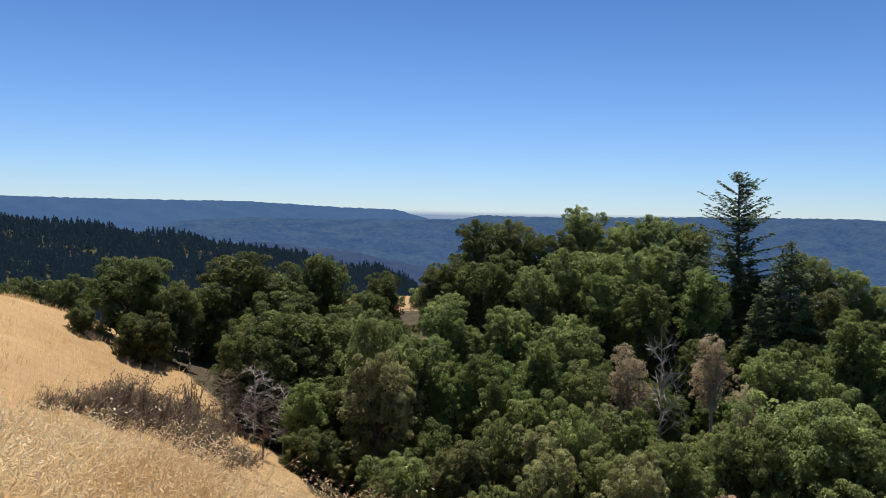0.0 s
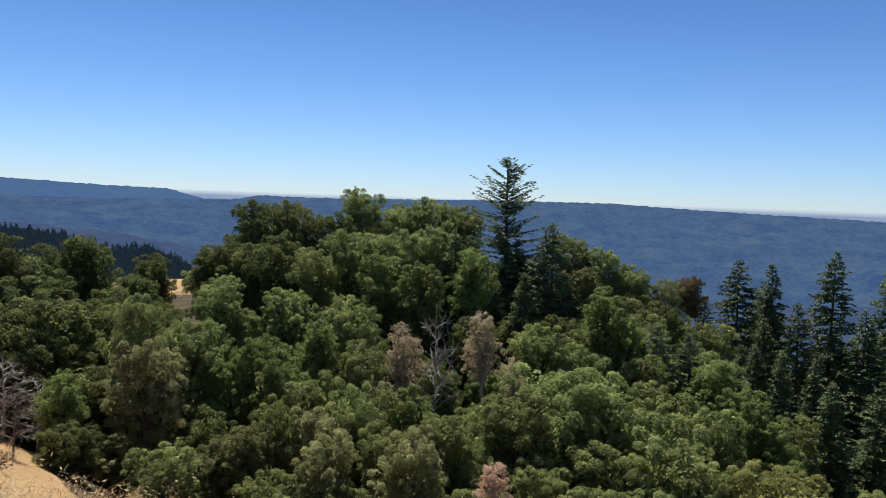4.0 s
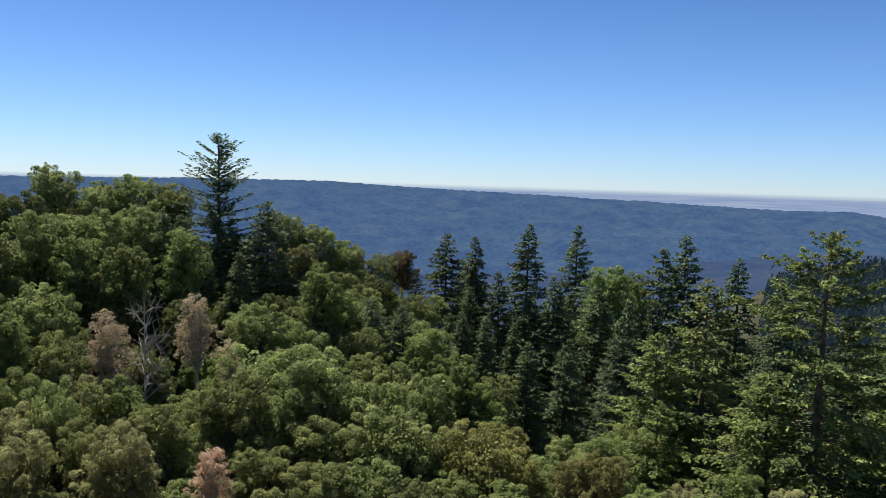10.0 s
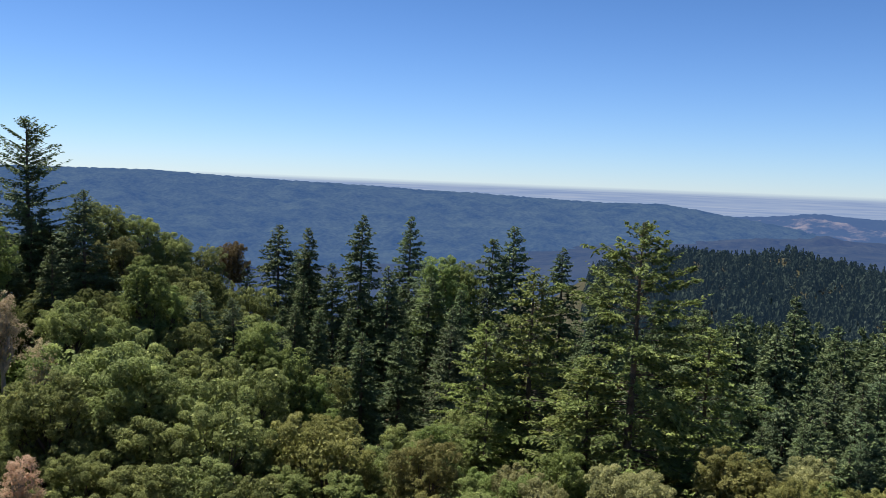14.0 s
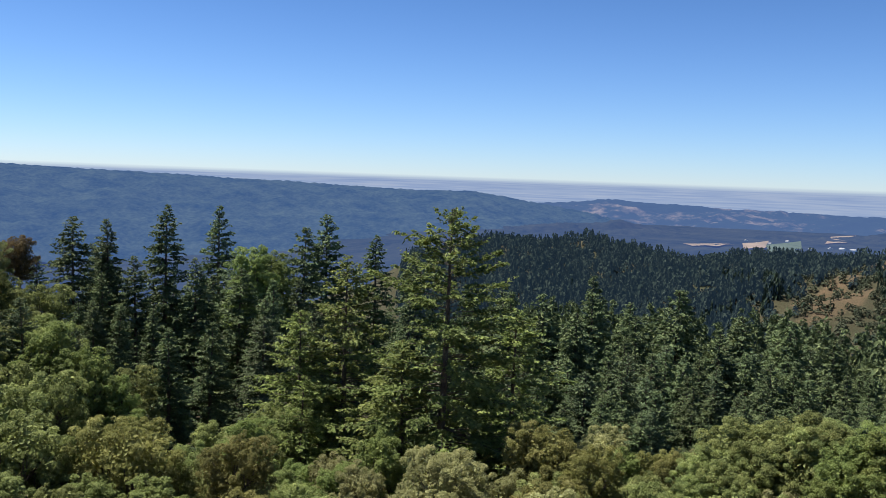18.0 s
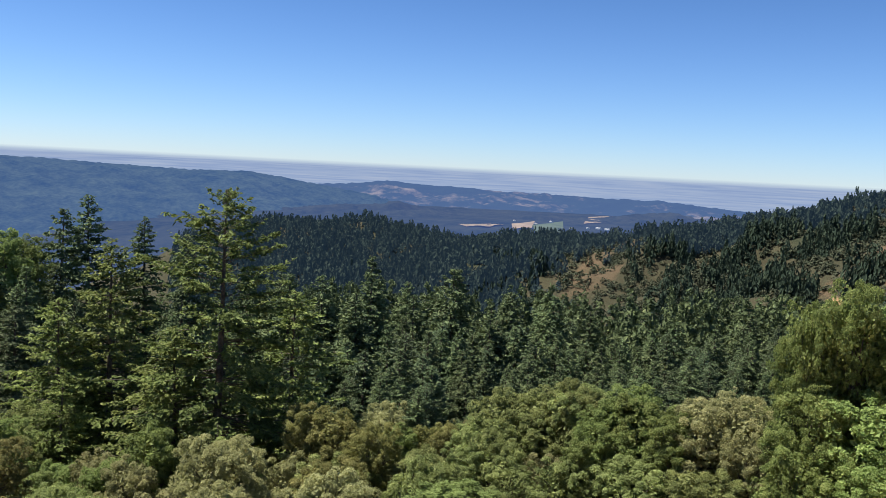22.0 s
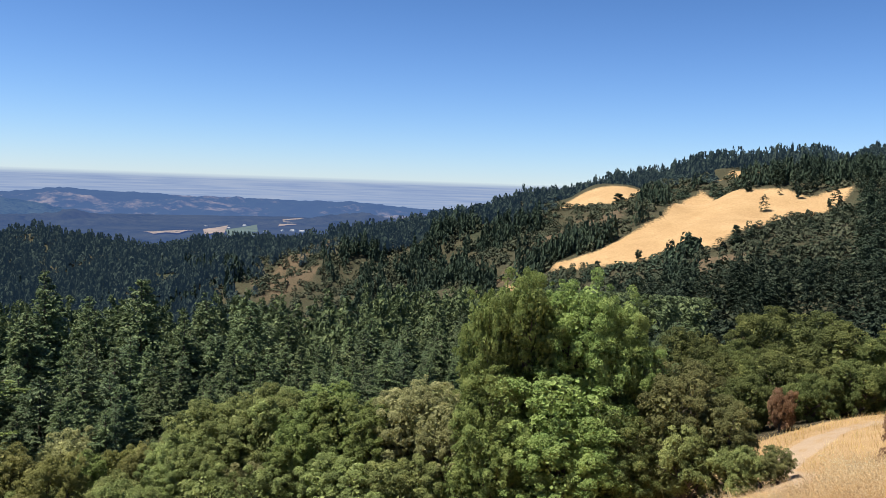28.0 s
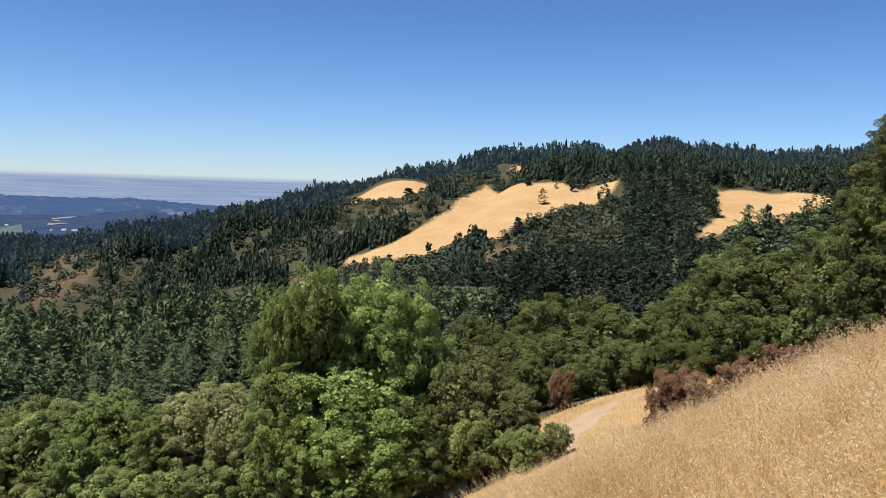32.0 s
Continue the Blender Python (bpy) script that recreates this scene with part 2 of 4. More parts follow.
def tube(points, radii, sides=6):
    """A tapered limb along points."""
    points, rings = np.asarray(points, float), []
    for i, p in enumerate(points):
        d = unit(points[min(i + 1, len(points) - 1)] - points[max(i - 1, 0)])
        u = unit(np.cross(d, (0.31, 0.9, 0.27)))
        w = np.cross(d, u)
        rings.append([p + radii[i] * (math.cos(t) * u + math.sin(t) * w) for t in np.arange(sides) * 2 * math.pi / sides])
    faces = [(i * sides + j, i * sides + (j + 1) % sides, (i + 1) * sides + (j + 1) % sides, (i + 1) * sides + j) for i in range(len(points) - 1) for j in range(sides)]
    return np.array(rings).reshape(-1, 3), np.array(faces)


def joined(pieces):
    verts, faces, n = [], [], 0
    for v, f in pieces:
        verts.append(v)
        faces.append(f + n)
        n += len(v)
    return np.concatenate(verts), np.concatenate(faces)



# ---- land ----
# Ground heights by bearing (degrees to the right of +y, seen from the lookout) and distance in metres.
BEARINGS = [-180, -75, -28, -20, -12, -3, 8, 20, 32, 45, 60, 66, 75, 88, 98, 106, 114, 124, 137, 165, 180]
PROFILES = {
    0: [0, 0, 0, 0, 0, 0, 0, 0, 0, 0, 0, 0.0, 0, 0, 0, 0, 0, 0, 0, 0, 0],
    4: [0.1, -0.05, -0.2, -0.32, -0.6, -0.85, -1.2, -1.3, -1.3, -1.3, -1.3, -1.3, -1.3, -1.3, -1.2, -1.2, -1.0, -0.6, -0.1, 0.1, 0.1],
    7: [0.16, -0.1, -0.25, -0.55, -1.0, -1.7, -2.34, -2.56, -2.56, -2.56, -2.56, -2.56, -2.56, -2.56, -2.4, -2.31, -1.9, -1.17, -0.25, 0.13, 0.16],
    14: [0.3, -1.2, -2.3, -3.1, -3.9, -4.2, -5, -5.5, -5.5, -5.5, -5.5, -5.5, -5.5, -5.5, -5.2, -4.9, -4.0, -2.5, -0.6, 0.2, 0.3],
    30: [0, -2, -4.2, -6, -8, -11, -13, -13, -13, -13.5, -14, -13.6, -13, -12, -12.5, -12, -9.8, -7.5, -5, 0, 0],
    48: [-1, -3.5, -4.4, -8.5, -11.5, -16, -19, -19, -19, -20, -22, -20.8, -19, -17.5, -18, -18, -13.4, -9.9, -6.8, -2, -1],
    70: [-2, -4.4, -4.0, -9.0, -11.5, -11, -6.5, -9, -14, -24, -28, -28.0, -28, -24, -20, -20, -17.6, -14.0, -11, -3, -2],
    110: [-6, -20, -16, -16, -11, -8, -12, -17, -24, -31, -38, -39.6, -42, -38, -32, -32, -31, -28, -20, -4, -6],
    200: [-15, -45, -45, -45, -40, -35, -45, -55, -60, -58, -53, -53, -54, -52, -48, -45, -42, -36, -28, -8, -15],
    350: [-30, -75, -75, -80, -85, -85, -95, -110, -115, -120, -125, -125, -123, -112, -78, -42, -25, -18, -12, -5, -30],
    600: [-40, -50, -60, -70, -80, -100, -140, -170, -170, -140, -85, -79.0, -70, -55, -36, -4, 11, 19, 10, 4, -40],
    700: [-46.7, -36.7, -44.3, -57.7, -69.3, -90.0, -153.3, -190.0, -190.0, -156.7, -77.3, -74.0, -77.7, -60.3, -32.0, -1.5, 20.0, 25.3, 17.3, 4.3, -46.7],
    900: [-60, -10, -13, -33, -48, -70, -180, -230, -230, -190, -62, -64, -80, -67, -24, -8, 21, 34, 30, 5, -60],
    1300: [-80, -80, -90, -110, -120, -150, -230, -260, -260, -230, -150, -150, -160, -150, -100, -30, 10, 25, 20, -20, -80],
    2200: [-90, -150, -180, -220, -240, -260, -260, -260, -260, -240, -165, -150, -140, -140, -150, -150, -100, -80, -60, -40, -90],
    4900: [-90, -200, -200, -220, -240, -240, -240, -240, -220, -220, -195, -195, -190, -190, -190, -180, -140, -120, -100, -90, -90],
}
FINE_A = np.arange(-180, 180.01, 0.5)
FINE_R = np.concatenate([np.linspace(0, 20, 41)[:-1], np.geomspace(20, 4900, 240)])


def smooth_table():
    layers = np.array([np.interp(FINE_A, BEARINGS, z) for z in PROFILES.values()])
    kernel = np.exp(-0.5 * (np.arange(-12, 13) / 5.0) ** 2)
    kernel /= kernel.sum()
    layers = np.array([np.convolve(np.concatenate([v[-13:-1], v, v[1:13]]), kernel, "valid") for v in layers])
    table = np.array([np.interp(FINE_R, list(PROFILES), layers[:, i]) for i in range(len(FINE_A))])
    kernel = np.exp(-0.5 * (np.arange(-6, 7) / 2.2) ** 2)
    kernel /= kernel.sum()
    padded = np.concatenate([np.repeat(table[:, :1], 6, 1), table, np.repeat(table[:, -1:], 6, 1)], 1)
    return np.array([np.convolve(row, kernel, "valid") for row in padded])


TABLE = smooth_table()


def waves(x, y, size):
    """Cheap rolling relief of about +-1 at that wavelength."""
    u, v = x / size * 6.283, y / size * 6.283
    return (np.sin(u + 1.7 * np.sin(0.6 * v)) * np.cos(0.9 * v - 0.8 * np.sin(0.7 * u)) + 0.5 * np.sin(2.3 * u + 1.1 * v) * np.cos(1.9 * v - 0.4 * u))


def height(x, y):
    x, y = np.asarray(x, float), np.asarray(y, float)
    r, a = np.hypot(x, y).clip(0, 4899), np.degrees(np.arctan2(x, y))
    i = (a + 180) / 0.5
    i0 = np.floor(i).astype(int).clip(0, len(FINE_A) - 2)
    j = np.interp(r, FINE_R, np.arange(len(FINE_R)))
    j0 = np.floor(j).astype(int).clip(0, len(FINE_R) - 2)
    fi, fj = i - i0, j - j0
    z = (TABLE[i0, j0] * (1 - fi) + TABLE[i0 + 1, j0] * fi) * (1 - fj) + (TABLE[i0, j0 + 1] * (1 - fi) + TABLE[i0 + 1, j0 + 1] * fi) * fj
    z = z + 0.05 * np.clip(r / 10, 0, 1) * waves(x, y, 7) + 0.3 * np.clip((r - 30) / 60, 0, 1) * waves(x, y, 31)
    spurs = np.clip((103 - a) / 8, 0, 1) * (a > 40) * np.clip((r - 330) / 80, 0, 1) * np.clip((820 - r) / 150, 0, 1)
    z = z + 9 * spurs * waves(x + 40, y + 20, 210)
    return z + np.clip((r - 150) / 500, 0, 1) * (4 * waves(x, y, 120) + 7 * waves(x + 70, y, 260)) * np.clip((3000 - r) / 2000, 0.2, 1)


def polar(bearing, distance):
    return distance * math.sin(radians(bearing)), distance * math.cos(radians(bearing))


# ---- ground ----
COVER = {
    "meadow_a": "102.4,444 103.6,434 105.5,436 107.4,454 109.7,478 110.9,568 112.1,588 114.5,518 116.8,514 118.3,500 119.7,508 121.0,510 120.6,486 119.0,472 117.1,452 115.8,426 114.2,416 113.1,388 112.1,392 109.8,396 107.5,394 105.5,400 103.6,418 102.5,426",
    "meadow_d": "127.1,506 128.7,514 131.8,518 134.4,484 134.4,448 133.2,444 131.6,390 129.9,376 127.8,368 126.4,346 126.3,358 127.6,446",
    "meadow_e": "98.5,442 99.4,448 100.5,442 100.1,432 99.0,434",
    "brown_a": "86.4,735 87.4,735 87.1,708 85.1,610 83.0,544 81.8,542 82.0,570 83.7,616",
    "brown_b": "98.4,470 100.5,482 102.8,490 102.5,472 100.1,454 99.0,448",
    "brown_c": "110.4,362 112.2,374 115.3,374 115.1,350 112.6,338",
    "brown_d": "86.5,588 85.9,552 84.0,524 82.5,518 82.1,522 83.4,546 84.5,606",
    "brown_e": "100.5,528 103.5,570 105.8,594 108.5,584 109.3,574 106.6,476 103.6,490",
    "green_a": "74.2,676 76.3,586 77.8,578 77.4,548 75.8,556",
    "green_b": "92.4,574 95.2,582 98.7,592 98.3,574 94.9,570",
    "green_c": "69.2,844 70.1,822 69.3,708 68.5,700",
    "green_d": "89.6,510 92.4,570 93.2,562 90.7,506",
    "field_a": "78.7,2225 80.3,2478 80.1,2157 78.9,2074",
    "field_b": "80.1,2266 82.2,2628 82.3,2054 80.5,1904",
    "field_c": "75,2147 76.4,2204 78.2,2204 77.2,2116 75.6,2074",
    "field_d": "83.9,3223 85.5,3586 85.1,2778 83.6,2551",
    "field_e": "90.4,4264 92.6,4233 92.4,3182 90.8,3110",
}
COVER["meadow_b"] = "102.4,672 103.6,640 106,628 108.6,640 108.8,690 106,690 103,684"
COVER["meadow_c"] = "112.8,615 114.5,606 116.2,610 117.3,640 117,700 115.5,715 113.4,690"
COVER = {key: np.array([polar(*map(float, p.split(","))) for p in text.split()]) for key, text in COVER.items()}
ROAD = np.array([polar(*map(float, p.split(","))) for p in "146,15 136,19 127,25 120,32 116.8,38 118.1,43 119.2,47 120.4,51 121.9,55 123.6,58.5 127,63 132,68 140,78".split()])


FIELDS = [key for key in COVER if key.startswith("field")]


def inside(poly, x, y):
    hit = np.zeros(x.shape, bool)
    for (x0, y0), (x1, y1) in zip(poly, np.roll(poly, -1, 0)):
        hit ^= ((y0 > y) != (y1 > y)) & (x < (x1 - x0) * (y - y0) / (y1 - y0 + 1e-12) + x0)
    return hit


def edge_gap(line, x, y):
    """Distance to a line of points."""
    best = np.full(np.shape(x), 1e9)
    for (x0, y0), (x1, y1) in zip(line[:-1], line[1:]):
        t = (((x - x0) * (x1 - x0) + (y - y0) * (y1 - y0)) / ((x1 - x0) ** 2 + (y1 - y0) ** 2 + 1e-9)).clip(0, 1)
        best = np.minimum(best, np.hypot(x - x0 - t * (x1 - x0), y - y0 - t * (y1 - y0)))
    return best


def road_gap(x, y):
    """Distance to the dirt road's middle line."""
    return edge_gap(ROAD, x, y)


def on_road(x, y):
    return float(road_gap(np.array(x), np.array(y))) < 5.5


def land_cover(x, y):
    r, a = np.hypot(x, y), np.degrees(np.arctan2(x, y))
    cover = {k: np.zeros(x.shape) for k in ("grass", "brown", "green", "dirt")}
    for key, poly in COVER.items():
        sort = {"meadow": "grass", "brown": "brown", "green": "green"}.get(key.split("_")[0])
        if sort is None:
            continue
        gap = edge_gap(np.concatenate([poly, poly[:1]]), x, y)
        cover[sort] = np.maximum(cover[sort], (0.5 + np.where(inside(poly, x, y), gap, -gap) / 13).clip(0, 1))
    near = np.interp(a, [-180, -60, -28, -22, -17, -12, -6, 0, 60, 96, 106, 113, 117, 125, 137, 180], [60, 90, 84, 76, 58, 46, 28, 22, 22, 26, 33, 40, 54, 58, 44, 60])
    cover["grass"] = np.maximum(cover["grass"], ((near - r) / 6 + 0.5).clip(0, 1))
    cover["grass"] = np.maximum(cover["grass"], (1.5 - np.hypot((a + 3) / 5, (r - 111) / 18)).clip(0, 1))
    # the shade-darkened green lies under all woods beyond 240 m
    cover["green"] = np.maximum(cover["green"], 0.52 * (r > 240))
    verge = road_gap(x, y)
    cover["grass"] = np.maximum(cover["grass"], ((8.0 - verge) / 4).clip(0, 1))
    cover["dirt"] = ((1.1 - verge) / 1.0 + 0.5).clip(0, 1) * (0.55 + 0.45 * (np.abs(verge) > 0.5))
    return cover


def make_ground():
    a = np.concatenate([np.arange(-40, 150, 0.4), np.arange(150, 320, 4)])
    r = np.concatenate([np.linspace(0.002, 20, 40)[:-1], np.geomspace(20, 4890, 190)])
    aa, rr = np.meshgrid(np.radians(a), r, indexing="ij")
    x, y = rr * np.sin(aa), rr * np.cos(aa)
    z = height(x, y)
    n, k = aa.shape
    g = np.arange(n * k).reshape(n, k)
    g2 = np.roll(g, -1, 0)
    f = np.stack([g[:, :-1], g2[:, :-1], g2[:, 1:], g[:, 1:]], 2).reshape(-1, 4)[:, ::-1]
    # beyond 1120 m the ground takes the valley material with its painted haze glow
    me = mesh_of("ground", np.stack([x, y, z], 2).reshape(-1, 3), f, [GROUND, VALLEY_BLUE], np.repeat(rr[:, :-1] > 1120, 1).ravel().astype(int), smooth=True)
    for name, v in land_cover(x, y).items():
        me.attributes.new(name, "FLOAT", "POINT").data.foreach_set("value", v.ravel().astype(np.float32))
    return tagged(new("ground", me), "dry golden grass slopes, leaf litter and a dirt track", "ground", "", "structure")


make_ground()


# ---- trees ----
def crown_of(rng, lobes, leaves, size, wide, tall, cone=0.0, each=15, clump=(0.05, 0.135), heart=100, ragged=0.35, spread=0.66):
    """A broadleaf crown from z = 0 to tall: rounded lobes, each set with leafy clumps that catch the light on top."""
    half = tall / 2
    centres, radii = [], []
    for i in range(lobes):
        z = -0.85 + 1.75 * (i + rng.random()) / lobes
        narrow = 1 - cone * (z + 0.85) / 1.8
        turn, reach = i * 2.4 + rng.normal() * 0.4, rng.uniform(0.5, 1.0) * spread * math.sqrt(max(0.05, 1 - 0.9 * z * z)) * narrow
        centres.append([wide * reach * math.cos(turn), wide * reach * math.sin(turn), half * (1 + z * 0.82)])
        radii.append(min(wide, half) * rng.uniform(0.3, 0.48) * (1 - 0.4 * cone * (z + 0.85) / 1.8))
    centres, radii = np.array(centres), np.array(radii)
    centres[:, 2] = np.clip(centres[:, 2], radii * 0.6, tall - radii * 0.98)
    host = np.repeat(np.arange(lobes), each)
    way = unit(rng.normal(size=(lobes * each, 3)) + (0, 0, 0.35))
    clumps = centres[host] + way * (radii[host] * rng.uniform(0.75, 1.02 + ragged * 0.5, lobes * each))[:, None]
    girth = wide * rng.uniform(*clump, lobes * each)
    near = np.linalg.norm(clumps[:, None] - centres[None], axis=2) / radii[None]
    near[np.arange(len(clumps)), host] = 9
    keep = near.min(1) > 0.7
    clumps, girth, host = clumps[keep], girth[keep], host[keep]
    pick = rng.choice(len(clumps), leaves, p=girth ** 2 / (girth ** 2).sum())
    out = unit(rng.normal(size=(leaves, 3)) + (0, 0, 0.5))
    at = clumps[pick] + out * (girth[pick] * rng.uniform(0.55, 1.05, leaves) ** 0.8)[:, None] * (1, 1, 0.85)
    lobe_out = unit(at - centres[host[pick]])
    facing = unit(out * 0.55 + lobe_out * 0.45 + rng.normal(size=at.shape) * 0.48 + (0, 0, 0.3))
    scale = size * rng.uniform(0.6, 1.4, leaves)
    verts = cards(rng, at, facing, scale, scale * rng.uniform(0.5, 0.8, leaves))
    # the dense heart of every lobe
    inner = []
    for c, r in zip(centres, radii):
        k = int(heart * (r / 1.0) ** 2) + 12
        w = unit(rng.normal(size=(k, 3)))
        inner.append(cards(rng, c + w * r * rng.uniform(0.3, 0.82, k)[:, None], unit(w + 0.4 * rng.normal(size=(k, 3))), size * 2.6, size * 2.0))
    return np.concatenate([verts] + inner), centres


def broadleaf(rng, lobes=15, leaves=30000, size=0.108, wide=3.2, tall=6.2, cone=0.0, **more):
    """Crown leaves and the limbs that carry them, both standing on z = 0."""
    verts, centres = crown_of(rng, lobes, leaves, size, wide, tall, cone, **more)
    wood = []
    for c in centres:
        base = np.array([0.05, 0.03, c[2] * rng.uniform(-0.1, 0.4)])
        mid = (base + c) * 0.5 + rng.normal(size=3) * 0.22 * (1, 1, 0.4)
        wood.append(tube([base, mid, c * (1.02, 1.02, 1.0)], [0.13, 0.08, 0.02], 5))
        for _ in range(3):
            end = c + unit(rng.normal(size=3)) * wide * 0.24
            wood.append(tube([mid, (mid + end) / 2 + rng.normal(size=3) * 0.1, end], [0.045, 0.03, 0.008], 4))
    return (verts, quads(len(verts) // 4)), joined(wood), tall, wide


def conifer(rng, top=20.0, slope=0.4, cap=4.2, whorl=0.55, per=8, upper=0.45, lower=-0.12, droop=0.3, spray=0.42, dense=4.6, inner=0.1, gaps=0.08, fan=0.4, ragged=0.25, bare=0.03, bunch=0.0):
    """A conifer: whorls of limbs, steep at the top and sagging below, each with side twigs clad in needle sprays."""
    at, facing, along, length, wood = [], [], [], [], []
    wood.append(tube([(0, 0, -2), (0, 0, top * 0.3), (0.05, 0.02, top * 0.7), (0, 0, top)], [0.36, 0.27, 0.13, 0.02]))
    down = 0.12
    while down < top * (1 - bare):
        share = down / top
        for j in range(per):
            if rng.random() < gaps:
                continue
            d = down + rng.uniform(-0.5, 0.5) * whorl
            if d < 0.05:
                continue
            turn = rng.uniform(0, 6.283)
            out = np.array([math.cos(turn), math.sin(turn), 0])
            side = np.array([-math.sin(turn), math.cos(turn), 0])
            reach = cap * (1 - math.exp(-slope * d / cap)) * (1 + ragged * rng.normal() * 0.8) + 0.14
            reach = max(0.15, reach)
            tilt = lower + (upper - lower) * math.exp(-3.2 * share) + rng.normal() * 0.1
            s = np.linspace(0, 1, 5)
            path = np.array([0, 0, top - d]) + np.outer(s * reach, out) + np.outer((s * tilt - droop * s ** 2 + 0.7 * droop * s ** 3) * reach, (0, 0, 1))
            wood.append(tube(path[[0, 2, 4]], [0.045 * share + 0.014, 0.028 * share + 0.009, 0.005], 3))
            twigs = int(reach * dense * rng.uniform(0.8, 1.2)) + 3
            u = rng.uniform(inner if reach > 0.8 else 0.0, 1.0, twigs)
            if bunch:
                u = u + bunch * np.sin(u * 9.0 + rng.uniform(0, 6.28)) / 9.0
            root = np.stack([np.interp(u, s, path[:, i]) for i in range(3)], 1)
            way = unit(out * 0.85 + side * (rng.choice([-1, 1], twigs) * rng.uniform(0.2, 0.95, twigs))[:, None] + np.array([0, 0, 1.0]) * (tilt * 0.6 + rng.normal(size=twigs) * 0.14)[:, None])
            span = fan * reach * (1.08 - u) + spray * 0.5
            count = np.maximum(2, (span / (spray * 0.55)).astype(int))
            pick = np.repeat(np.arange(twigs), count)
            v = rng.uniform(0.0, 1.0, len(pick))
            at.append(root[pick] + way[pick] * (span[pick] * v)[:, None] + rng.normal(size=(len(pick), 3)) * spray * 0.12 - np.outer(v * v * span[pick] * 0.22, (0, 0, 1)))
            along.append(unit(way[pick] + rng.normal(size=(len(pick), 3)) * 0.35 - (0, 0, 0.12)))
            facing.append(unit(np.array([0, 0, 1.0]) + out * 0.25 + rng.normal(size=(len(pick), 3)) * 0.45))
            length.append(spray * rng.uniform(0.6, 1.25, len(pick)) * (0.55 + 0.45 * min(1.0, reach / 1.5)))
        down += whorl * (0.55 + 0.8 * share) * rng.uniform(0.8, 1.2)
    at, facing, along, length = (np.concatenate(v) for v in (at, facing, along, length))
    verts = cards(rng, at, facing, length, length * rng.uniform(0.42, 0.65, len(at)), along)
    return (verts, quads(len(at))), joined(wood), top, top


def bare_limbs(rng, limbs=26, top=10.0, radius=3.0, twigs=9, thick=0.16):
    wood = [tube([(0, 0, -1), (0.1, 0, top * 0.4), (0, 0.1, top)], [thick, thick * 0.7, 0.02])]
    for i in range(limbs):
        h, turn = rng.uniform(0.12, 0.92), rng.uniform(0, 6.28)
        out = np.array([math.cos(turn), math.sin(turn), 0])
        reach = radius * (1 - h * 0.7) * rng.uniform(0.6, 1.1)
        start = np.array([0, 0, h * top])
        mid, end = start + out * reach * 0.5 + (0, 0, reach * 0.25), start + out * reach + (0, 0, reach * rng.uniform(-0.1, 0.6))
        wood.append(tube([start, mid, end], [thick * 0.4, thick * 0.25, 0.012], 4))
        for j in range(twigs):
            p = mid + (end - mid) * rng.uniform(-0.5, 1)
            wood.append(tube([p, p + unit(rng.normal(size=3) + out + (0, 0, 0.3)) * rng.uniform(0.3, 0.9)], [0.02, 0.006], 3))
    return joined(wood)


RNG = np.random.default_rng(7)
SHAPES = {
    "round": [broadleaf(RNG, 15), broadleaf(RNG, 13, clump=(0.06, 0.15)), broadleaf(RNG, 19), broadleaf(RNG, 14, ragged=0.4)],
    "squat": [broadleaf(RNG, 16, tall=4.2), broadleaf(RNG, 20, tall=4.2, ragged=0.45)],
    "loose": [broadleaf(RNG, 18, 22000, 0.105, 2.2, 6.4, 0.4, clump=(0.07, 0.16), ragged=0.7), broadleaf(RNG, 20, 22000, 0.105, 2.2, 6.4, 0.3, clump=(0.07, 0.16), ragged=0.8)],
    "withered": [broadleaf(RNG, 17, 13000, 0.1, 2.6, 7.0, 0.7, clump=(0.08, 0.16), heart=20, ragged=0.6), broadleaf(RNG, 15, 13000, 0.1, 2.6, 7.0, 0.6, clump=(0.08, 0.16), heart=20, ragged=0.6)],
    "feathery": [broadleaf(RNG, 26, 44000, 0.105, 3.2, 8.0, 0.15, clump=(0.06, 0.14), ragged=0.7, spread=0.72), broadleaf(RNG, 30, 44000, 0.105, 3.2, 8.0, 0.1, clump=(0.06, 0.14), ragged=0.8, spread=0.72)],
    "fir": [conifer(RNG), conifer(RNG, slope=0.48, gaps=0.15, droop=0.4), conifer(RNG, slope=0.34, cap=4.8, upper=0.6), conifer(RNG, slope=0.6, cap=3.8, ragged=0.4, gaps=0.2, lower=-0.2)],
    "fine_fir": [conifer(RNG, slope=0.62, cap=3.6, spray=0.36, upper=0.7, lower=0.1), conifer(RNG, slope=0.55, cap=4.0, spray=0.36, droop=0.25, upper=0.6, lower=0.0)],
    "open_pine": [conifer(RNG, slope=1.0, cap=4.8, whorl=0.5, per=8, upper=0.7, lower=-0.1, droop=0.2, spray=0.3, dense=8.5, inner=0.3, gaps=0.2, fan=0.3, ragged=0.4, bunch=0.8)],
    "sun_fir": [conifer(RNG, slope=0.72, cap=7.0, per=8, upper=0.5, lower=0.0, spray=0.38, dense=5.0, inner=0.25, gaps=0.15, fan=0.34, ragged=0.35, bunch=0.6), conifer(RNG, slope=0.62, cap=6.5, per=8, upper=0.45, lower=-0.1, spray=0.38, dense=5.0, inner=0.25, gaps=0.15, fan=0.34, ragged=0.3, bunch=0.6)],
    "great_fir": [conifer(RNG, slope=0.85, cap=4.1, whorl=0.6, per=7, upper=1.0, lower=0.12, droop=0.12, spray=0.28, dense=8.0, inner=0.0, gaps=0.1, fan=0.2, ragged=0.22)],
}
